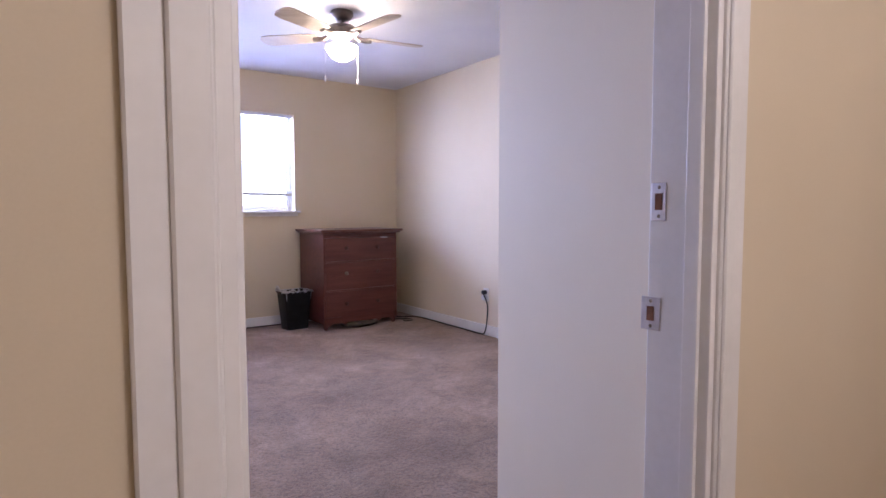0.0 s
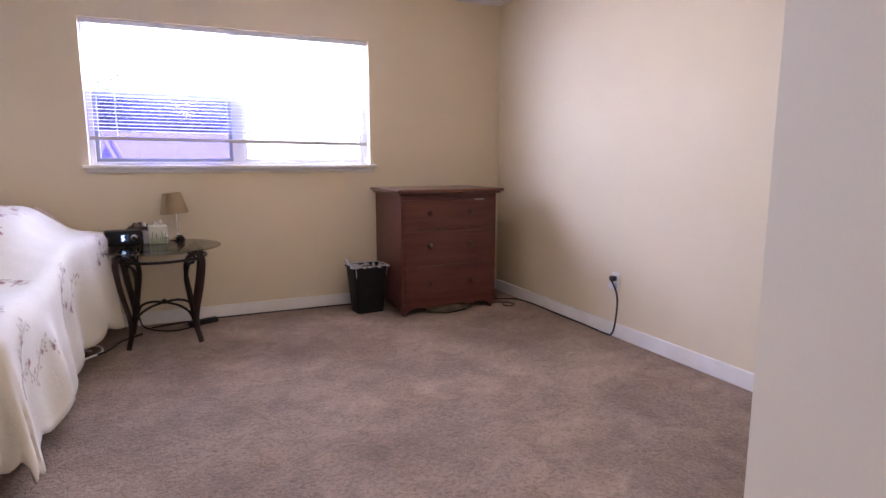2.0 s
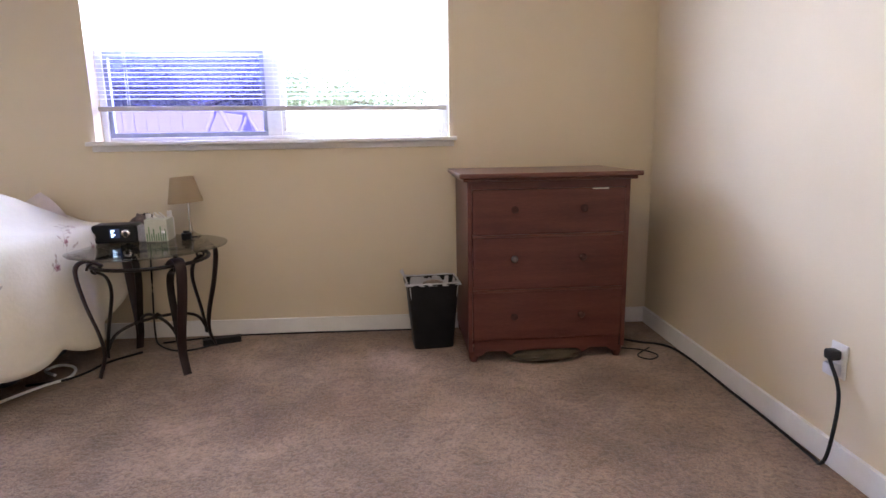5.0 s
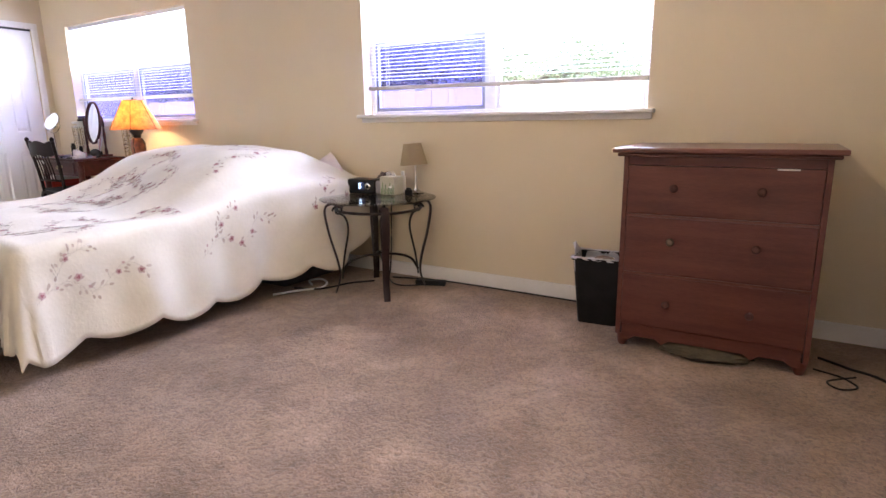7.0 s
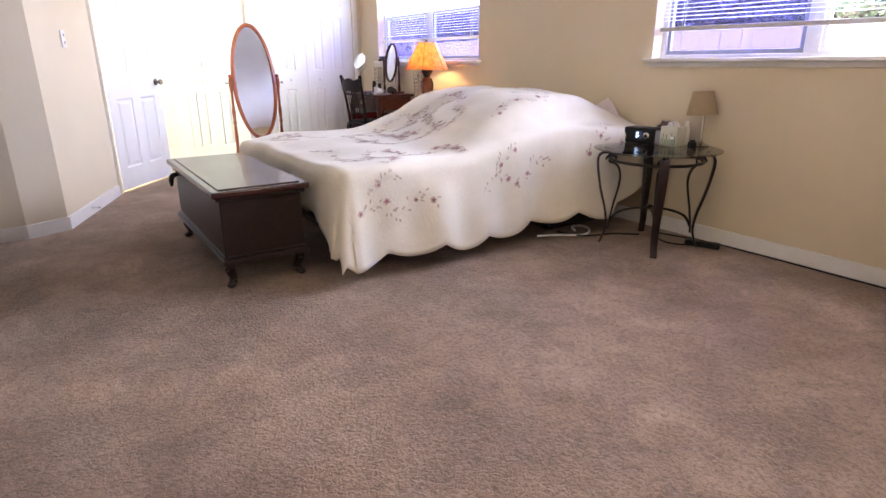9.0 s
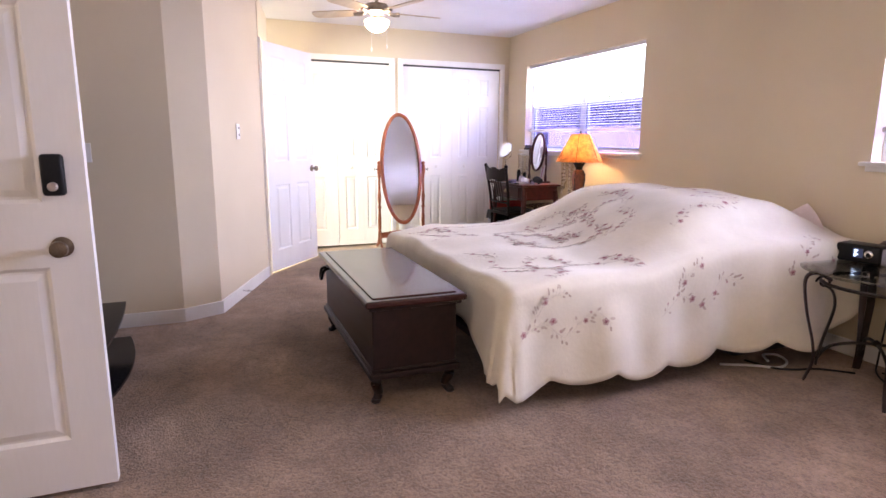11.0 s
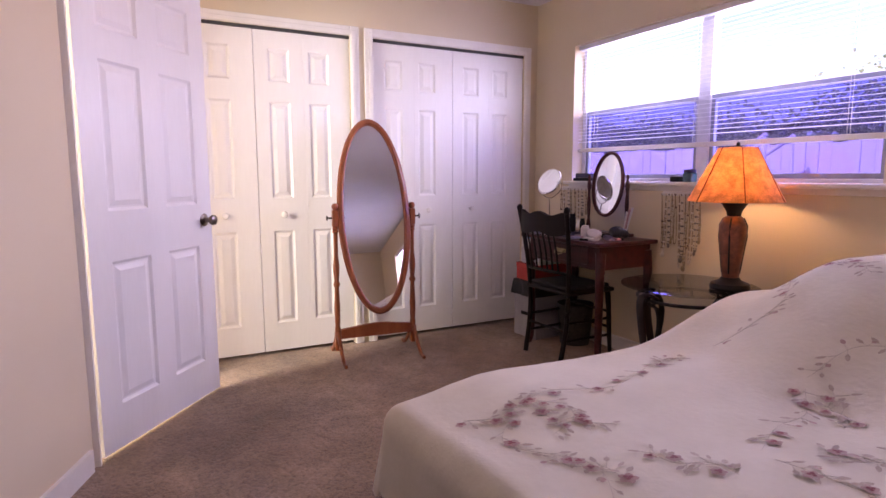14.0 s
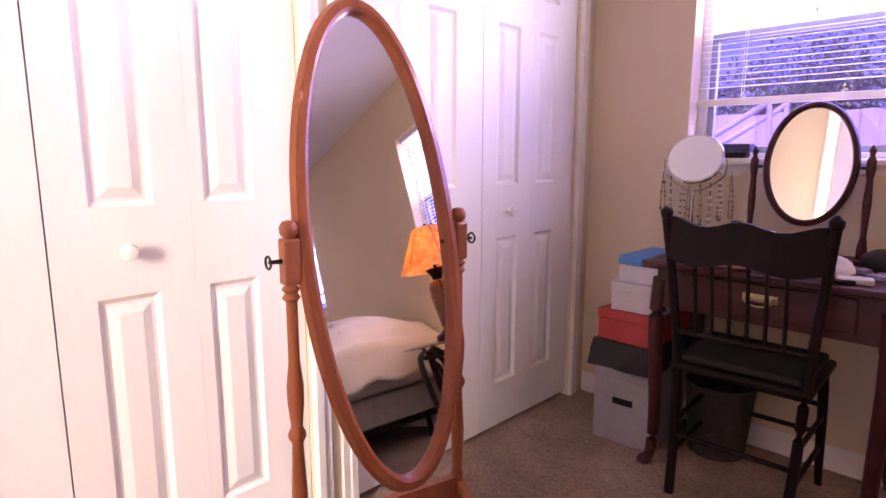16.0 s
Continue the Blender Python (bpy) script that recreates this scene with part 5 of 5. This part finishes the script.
part("crest_rail", cr, CHAIRWOOD, ch, "shaped pressed crest rail", True)
part("lower_rail", tube(bmesh.new(), spline([(-0.19, -0.02, 0.56), (0, -0.05, 0.565), (0.19, -0.02, 0.56)], 6), 0.011, 8), CHAIRWOOD, ch, smooth=True)
for i in range(6):
    x = -0.125 + i * 0.05
    part("spindle", tube(bmesh.new(), spline([(x, -0.042, 0.56), (x, -0.06, 0.68), (x, -0.09, 0.81)], 4), 0.006, 8), CHAIRWOOD, ch, smooth=True)

# clutter on the desk
rd = random.Random(21)
CL = [surface("lilac_cloth", (0.25, 0.22, 0.36), (0.38, 0.34, 0.5), 0.8), surface("white_cloth", (0.6, 0.56, 0.56), (0.7, 0.66, 0.66), 0.85), BLACK, surface("pink_case", (0.4, 0.2, 0.22), (0.5, 0.28, 0.3), 0.5), surface("navy_case", (0.03, 0.03, 0.08), (0.06, 0.06, 0.14), 0.4)]
for i in range(26):
    x, y = -2.74 + rd.uniform(-0.27, 0.3), 6.0 + rd.uniform(-0.2, 0.05)
    k = i % 5
    it = thing("cosmetic_item", pose(x, y, 0.7665 + 0.0005 * (i % 7), 0, 0, rd.uniform(0, 180)), ("lilac cloth pouch", "white folded cloth", "black make-up compact", "pink make-up case", "dark blue make-up case")[k] + " on the vanity desk", "cosmetics", "clutter on the vanity desk")
    w, d, h = rd.uniform(0.02, 0.05), rd.uniform(0.012, 0.03), rd.uniform(0.008, 0.026)
    part("case", box(bmesh.new(), -w, -d, 0, w, d, h, h * 0.3), CL[k], it, smooth=True)
for i, (x, y, r_, h, mt, lb) in enumerate(((-2.66, 5.93, 0.026, 0.075, 1, "white candle jar"), (-2.60, 5.98, 0.02, 0.05, 3, "pink glass pot"), (-2.75, 6.0, 0.022, 0.06, 1, "clear glass cup"), (-2.90, 6.03, 0.022, 0.13, 2, "dark perfume bottle"), (-2.86, 6.08, 0.018, 0.10, 2, "dark slim bottle"))):
    it = thing("jar", pose(x, y, 0.768), lb + " on the vanity desk", "jar", "jars on the vanity desk")
    part("jar_body", lathe(bmesh.new(), [(r_ * 0.9, 0), (r_, 0.005), (r_, h * 0.8), (r_ * 0.8, h * 0.85), (r_ * 0.8, h), (r_ * 0.5, h * 1.01)], 18), CL[mt], it, smooth=True)
hb = thing("toiletry_bag", pose(-2.47, 6.02, 0.768, 0, 0, 20), "soft black toiletry bag with brushes standing in it", "bag")
bb = bmesh.new()
bmesh.ops.create_icosphere(bb, subdivisions=3, radius=0.055)
for v in bb.verts:
    v.co *= 1 + 0.22 * noise.noise(v.co * 16)
    v.co = Vector((v.co.x * 1.15, v.co.y * 0.75, max(0, v.co.z * 0.7 + 0.042)))
part("dark_body", bb, surface("black_cloth", (0.012, 0.011, 0.014), (0.035, 0.03, 0.035), 0.85, 20, 120), hb, smooth=True)
for i in range(3):
    part("brush", tube(bmesh.new(), [(0.03 + 0.01 * i, 0.0, 0.05), (0.05 + 0.012 * i, 0.012 * i, 0.17 + 0.012 * i)], 0.004, 7, 0.007), CL[(1, 3, 1)[i]], hb, "slim make-up brush", True)
wc = bmesh.new()
bmesh.ops.create_icosphere(wc, subdivisions=3, radius=0.038)
for v in wc.verts:
    v.co *= 1 + 0.4 * noise.noise(v.co * 28)
    v.co = Vector((v.co.x * 1.2, v.co.y, max(0, v.co.z * 0.8 + 0.03)))
solid("white_bow", wc, CL[1], "crumpled white cloth bow on the vanity desk", "cloth", smooth=True, m=pose(-2.57, 5.92, 0.768))

# boxes under the desk
BXM = {"grey": surface("grey_shoebox_card", (0.30, 0.28, 0.29), (0.38, 0.36, 0.37), 0.7), "red": surface("red_shoebox_card", (0.42, 0.035, 0.03), (0.52, 0.06, 0.05), 0.55), "blue": surface("blue_white_card", (0.05, 0.2, 0.5), (0.08, 0.28, 0.6), 0.55), "white": surface("white_card", (0.55, 0.53, 0.54), (0.63, 0.61, 0.62), 0.6)}


def carton(name, x, y, z, w, d, h, rz, body, cover, label):
    c = thing(name, pose(x, y, z, 0, 0, rz), label, "box", "boxes stacked beside the desk")
    part("carton", box(bmesh.new(), -w / 2, -d / 2, 0, w / 2, d / 2, h - 0.035, 0.002), body, c)
    part("lid", box(bmesh.new(), -w / 2 - 0.003, -d / 2 - 0.003, h - 0.034, w / 2 + 0.003, d / 2 + 0.003, h, 0.002), cover, c)
    return c


g = carton("storage_box", -3.225, 6.06, 0, 0.24, 0.36, 0.30, 4, BXM["grey"], BXM["grey"], "grey cardboard storage box on the carpet")
part("hand_hole", box(bmesh.new(), -0.04, -0.184, 0.16, 0.04, -0.18, 0.185), BLACK, g, "dark hand hole")
carton("shoe_box", -3.22, 6.05, 0.41, 0.22, 0.33, 0.12, -2, BXM["red"], BXM["red"], "red cardboard shoe box on the stack")
carton("shoe_box", -3.20, 6.06, 0.531, 0.20, 0.31, 0.11, 3, BXM["white"], BXM["white"], "white cardboard shoe box on the stack")
carton("shoe_box", -3.19, 6.07, 0.642, 0.18, 0.28, 0.10, 0, BXM["white"], BXM["blue"], "white shoe box with a blue lid on the stack")
bg = bmesh.new()
bmesh.ops.create_cube(bg, size=1)
bmesh.ops.subdivide_edges(bg, edges=bg.edges, cuts=5, use_grid_fill=True)
for v in bg.verts:
    v.co = Vector((v.co.x * 0.25, v.co.y * 0.35, v.co.z * 0.108))
    v.co += Vector((0.02, 0.02, 0.0)) * noise.noise(v.co * 12)
solid("black_bag", bg, surface("black_leather", (0.01, 0.009, 0.01), (0.028, 0.026, 0.027), 0.5, 20, 150), "black folded bag on the storage box", "bag", smooth=True, m=pose(-3.225, 6.04, 0.355))
dk = thing("waste_basket", pose(-2.93, 6.10, 0), "dark round basket under the desk", "basket")
part("basket_body", lathe(bmesh.new(), [(0.10, 0), (0.125, 0.28), (0.118, 0.28), (0.095, 0.012)], 28), surface("dark_wicker", (0.02, 0.017, 0.016), (0.05, 0.04, 0.036), 0.8, 30, 90, 0.6, 0.5), dk, smooth=True)

# ---- amber table lamp ----
AMBER = translucent("amber_paper_shade", (0.95, 0.54, 0.25), 0.65, 0.8, 0.5, 26)
URN = surface("red_brown_crackle", (0.10, 0.025, 0.012), (0.26, 0.075, 0.035), 0.35, 14, 60, 0.6, 0.15, coat=0.3)
tl = thing("table_lamp", pose(-1.695, 5.995, 0.603), "lit table lamp with amber shade and red-brown urn base", "lamp")
part("foot", lathe(bmesh.new(), [(0.088, 0), (0.092, 0.012), (0.085, 0.03), (0.05, 0.045), (0.04, 0.06)], 32), BLACK, tl, "round black foot", True)
part("urn", lathe(bmesh.new(), [(0.038, 0.06), (0.04, 0.08), (0.051, 0.17), (0.063, 0.26), (0.062, 0.31), (0.045, 0.345), (0.032, 0.355)], 32), URN, tl, smooth=True)
part("neck", lathe(bmesh.new(), [(0.03, 0.355), (0.036, 0.38), (0.058, 0.415), (0.06, 0.424), (0.02, 0.428), (0.012, 0.43), (0.012, 0.47)], 28), BLACK, tl, "flared black neck", True)
for k in range(4):
    a = k * 1.571 + 0.4
    part("band", tube(bmesh.new(), [(r_ * math.cos(a), r_ * math.sin(a), z) for r_, z in ((0.039, 0.08), (0.050, 0.17), (0.062, 0.26), (0.061, 0.31), (0.044, 0.345))], 0.0045, 6), BLACK, tl, "dark band on the urn", True)
sh = bmesh.new()
RS = [(0.212, 0.425), (0.184, 0.48), (0.152, 0.543), (0.119, 0.61), (0.085, 0.678)]
lathe(sh, RS + [(r_ - 0.002, z) for r_, z in RS[::-1]], 40, cap=False)
shade = part("shade", sh, AMBER, tl, "crinkled amber paper shade", True)
for k in range(6):
    a = k * math.pi / 3 + 0.3
    part("seam", tube(bmesh.new(), [((r_ + 0.001) * math.cos(a), (r_ + 0.001) * math.sin(a), z) for r_, z in RS], 0.0025, 5), surface("brown_seam", (0.16, 0.05, 0.02), (0.25, 0.08, 0.03), 0.8), shade, "dark lacing seam")
part("bulb", lathe(bmesh.new(), [(0.012, 0.47), (0.02, 0.50), (0.03, 0.535), (0.026, 0.56), (0.004, 0.575)], 16), glow("warm_bulb", (1.0, 0.68, 0.32), 48.0), tl, "glowing bulb", True)
part("harp", tube(bmesh.new(), spline([(-0.02, 0, 0.46), (-0.05, 0, 0.53), (-0.03, 0, 0.65), (0, 0, 0.685), (0.03, 0, 0.65), (0.05, 0, 0.53), (0.02, 0, 0.46)], 6), 0.002, 6), IRON, tl)
part("finial", lathe(bmesh.new(), [(0.004, 0.68), (0.009, 0.688), (0.008, 0.7), (0.002, 0.706)], 12), IRON, tl, smooth=True)

# ---- necklaces hung under the window ----
NM = [surface("old_gold_chain", (0.28, 0.20, 0.11), (0.42, 0.32, 0.19), 0.4, 60, 200, metal=0.6), surface("brown_beads", (0.06, 0.03, 0.02), (0.15, 0.08, 0.05), 0.35), surface("pearl_beads", (0.6, 0.53, 0.45), (0.7, 0.63, 0.55), 0.3), surface("grey_beads", (0.10, 0.085, 0.075), (0.20, 0.17, 0.15), 0.4)]


def necklaces(x0, x1, z0, n, low, seed):
    r = random.Random(seed)
    rk = thing("necklace_rack", pose(0, N - 0.002, 0), "white strip of hooks fixed under the window sill", "hook rack", "necklace racks")
    part("strip", box(bmesh.new(), x0 - 0.02, -0.008, z0 - 0.012, x1 + 0.02, 0, z0 + 0.014, 0.003), TRIM, rk)
    for i in range(n):
        x = x0 + (x1 - x0) * i / (n - 1)
        part("hook", tube(bmesh.new(), spline([(x, -0.008, z0), (x, -0.03, z0 - 0.006), (x, -0.036, z0 + 0.008)], 4), 0.003, 6), TRIM, rk)
        nk = thing("necklace", pose(x + r.uniform(-0.005, 0.005), N - 0.034, z0 - 0.003, 0, r.uniform(-2, 2), 0), ("thin gold chain", "brown bead", "pearl bead", "grey bead")[i % 4] + " necklace hanging from a hook under the window", "necklace", "necklaces under the window")
        L = r.uniform(0.55, 1.0) * low
        w = r.uniform(0.003, 0.008)
        loop = spline([(0, 0, 0), (-w, 0.006, -L * 0.5), (-w * 1.2, 0.006, -L * 0.9), (0, 0.004, -L), (w * 1.2, 0.006, -L * 0.9), (w, 0.006, -L * 0.5), (0, 0, 0)], 8)
        b = bmesh.new()
        tube(b, loop, 0.0016 if i % 4 else 0.0022, 5)
        part("chain", b, NM[i % 4], nk, smooth=True)
        b = bmesh.new()
        for q in range(0, len(loop), 2):
            if i % 4 or r.random() < 0.3:
                bmesh.ops.create_icosphere(b, subdivisions=1, radius=r.uniform(0.0035, 0.0075), matrix=Matrix.Translation(loop[q]))
        if r.random() < 0.35:
            bmesh.ops.create_icosphere(b, subdivisions=2, radius=r.uniform(0.009, 0.015), matrix=Matrix.Translation((0, -0.002, -L - 0.015)) @ Matrix.Diagonal((1, 0.5, 1.2, 1)))
        if len(b.verts):
            tagged(part("bead_string", b, NM[(i + 1) % 4], nk, smooth=True), kind="stuff")
        else:
            b.free()


necklaces(-2.325, -2.06, 1.045, 12, 0.44, 4)
necklaces(-3.255, -2.99, 1.06, 8, 0.26, 9)

# things on the sill
for x, w, h, mt, lb in ((-3.03, 0.085, 0.022, BLACK, "flat black case"), (-2.24, 0.03, 0.03, BLACK, "small black tin")):
    it = thing("sill_box", pose(x, 6.235, WZ0), lb + " on the window sill", "box", "things on the window sill")
    part("box_body", box(bmesh.new(), -w, -0.03, 0, w, 0.03, h, 0.006), mt, it)
wbx = thing("sill_box", pose(-3.0, 6.235, WZ0 + 0.0225), "slim white box on the black case", "box", "things on the window sill")
part("box_body", box(bmesh.new(), -0.09, -0.03, 0, 0.07, 0.03, 0.03, 0.004), CL[4], wbx)
jr = thing("glass_jar", pose(-2.155, 6.235, WZ0), "small blue-green glass jar on the window sill", "jar", "things on the window sill")
part("jar_body", lathe(bmesh.new(), [(0.036, 0), (0.038, 0.045), (0.03, 0.052)], 20), surface("teal_glass", (0.04, 0.11, 0.13), (0.08, 0.18, 0.2), 0.15), jr, smooth=True)
part("lid", lathe(bmesh.new(), [(0.033, 0.052), (0.033, 0.066), (0.028, 0.07)], 20), CL[4], jr, "dark lid", True)

# ---- ceiling fans ----
FANMETAL = surface("pewter_fan_metal", (0.20, 0.17, 0.15), (0.32, 0.28, 0.25), 0.35, 20, 200, 0.4, 0.05, metal=0.9)
BLADE = wood("pale_wood_blade", (0.46, 0.37, 0.27), (0.58, 0.48, 0.36), 0.45, 0.1)


def ceiling_fan(x, y, rz, bowl):
    f = thing("ceiling_fan", pose(x, y, TOP, 0, 0, rz), "pewter ceiling fan with pale wooden blades and a lit glass bowl", "ceiling fan", "ceiling fans")
    part("canopy", lathe(bmesh.new(), [(0.075, -0.0), (0.078, -0.02), (0.06, -0.045), (0.03, -0.06)], 28), FANMETAL, f, smooth=True)
    part("motor", lathe(bmesh.new(), [(0.03, -0.055), (0.09, -0.065), (0.105, -0.09), (0.10, -0.125), (0.06, -0.145), (0.045, -0.16), (0.05, -0.185)], 32), FANMETAL, f, "pewter motor housing", True)
    part("bowl", lathe(bmesh.new(), [(0.085, -0.185), (0.105, -0.195), (0.10, -0.225), (0.075, -0.262), (0.04, -0.282), (0.005, -0.29)], 32), bowl, f, "lit frosted glass bowl", True)
    for k in range(5):
        m = pose(0, 0, 0, 0, 0, 72 * k)
        ir = bmesh.new()
        tube(ir, [m @ Vector(p) for p in spline([(0.09, 0, -0.115), (0.14, 0, -0.135), (0.20, 0, -0.13)], 4)], 0.014, 8, 0.02, flat=1.0)
        bi = part("blade_iron", ir, FANMETAL, f, "blade bracket", True)
        b = bmesh.new()
        out = [(0.17, -0.045), (0.22, -0.058), (0.50, -0.066), (0.555, -0.058), (0.575, -0.03), (0.575, 0.03), (0.555, 0.058), (0.50, 0.066), (0.22, 0.058), (0.17, 0.045)]
        prism(b, out, -0.004, 0.004)
        bmesh.ops.transform(b, matrix=m @ pose(0, 0, -0.125, 11, 0, 0), verts=b.verts)
        part("blade", b, BLADE, f)
    for s in (-1, 1):
        ch2 = bmesh.new()
        tube(ch2, [(s * 0.1, 0.02, -0.18), (s * 0.112, 0.02, -0.22), (s * 0.112, 0.02, -0.39)], 0.0018, 5)
        lathe(ch2, [(0.003, -0.43), (0.008, -0.42), (0.007, -0.40), (0.002, -0.39)], 10, pose(s * 0.112, 0.02, 0))
        part("pull_chain", ch2, TRIM, f, "pull chain with a pale knob", True)
    for c in f.children:
        if not c.name.startswith("canopy"):
            c.location.z = -0.033
    part("downrod", lathe(bmesh.new(), [(0.014, -0.105), (0.014, -0.055)], 14), FANMETAL, f)


ceiling_fan(2.24, 4.33, -10, glow("frosted_bowl", (1.0, 0.80, 0.52), 22.0))
ceiling_fan(-2.145, 4.21, 20, glow("dim_frosted_bowl", (1.0, 0.76, 0.48), 10.0))

# cloth pushed under the dresser
fc = bmesh.new()
bmesh.ops.create_icosphere(fc, subdivisions=4, radius=1.0)
for v in fc.verts:
    n_ = 1 + 0.22 * noise.noise(v.co * 3.1)
    v.co = Vector((v.co.x * 0.19 * n_, v.co.y * 0.10 * n_, max(0.0, 0.022 + 0.032 * v.co.z * n_)))
solid("folded_cloth", fc, surface("olive_brown_cloth", (0.045, 0.035, 0.02), (0.09, 0.07, 0.045), 0.9, 20, 140, 0.5, 0.3), "dark olive cloth pushed under the dresser", "cloth", smooth=True, m=pose(3.06, 5.73, 0, 0, 0, 4))
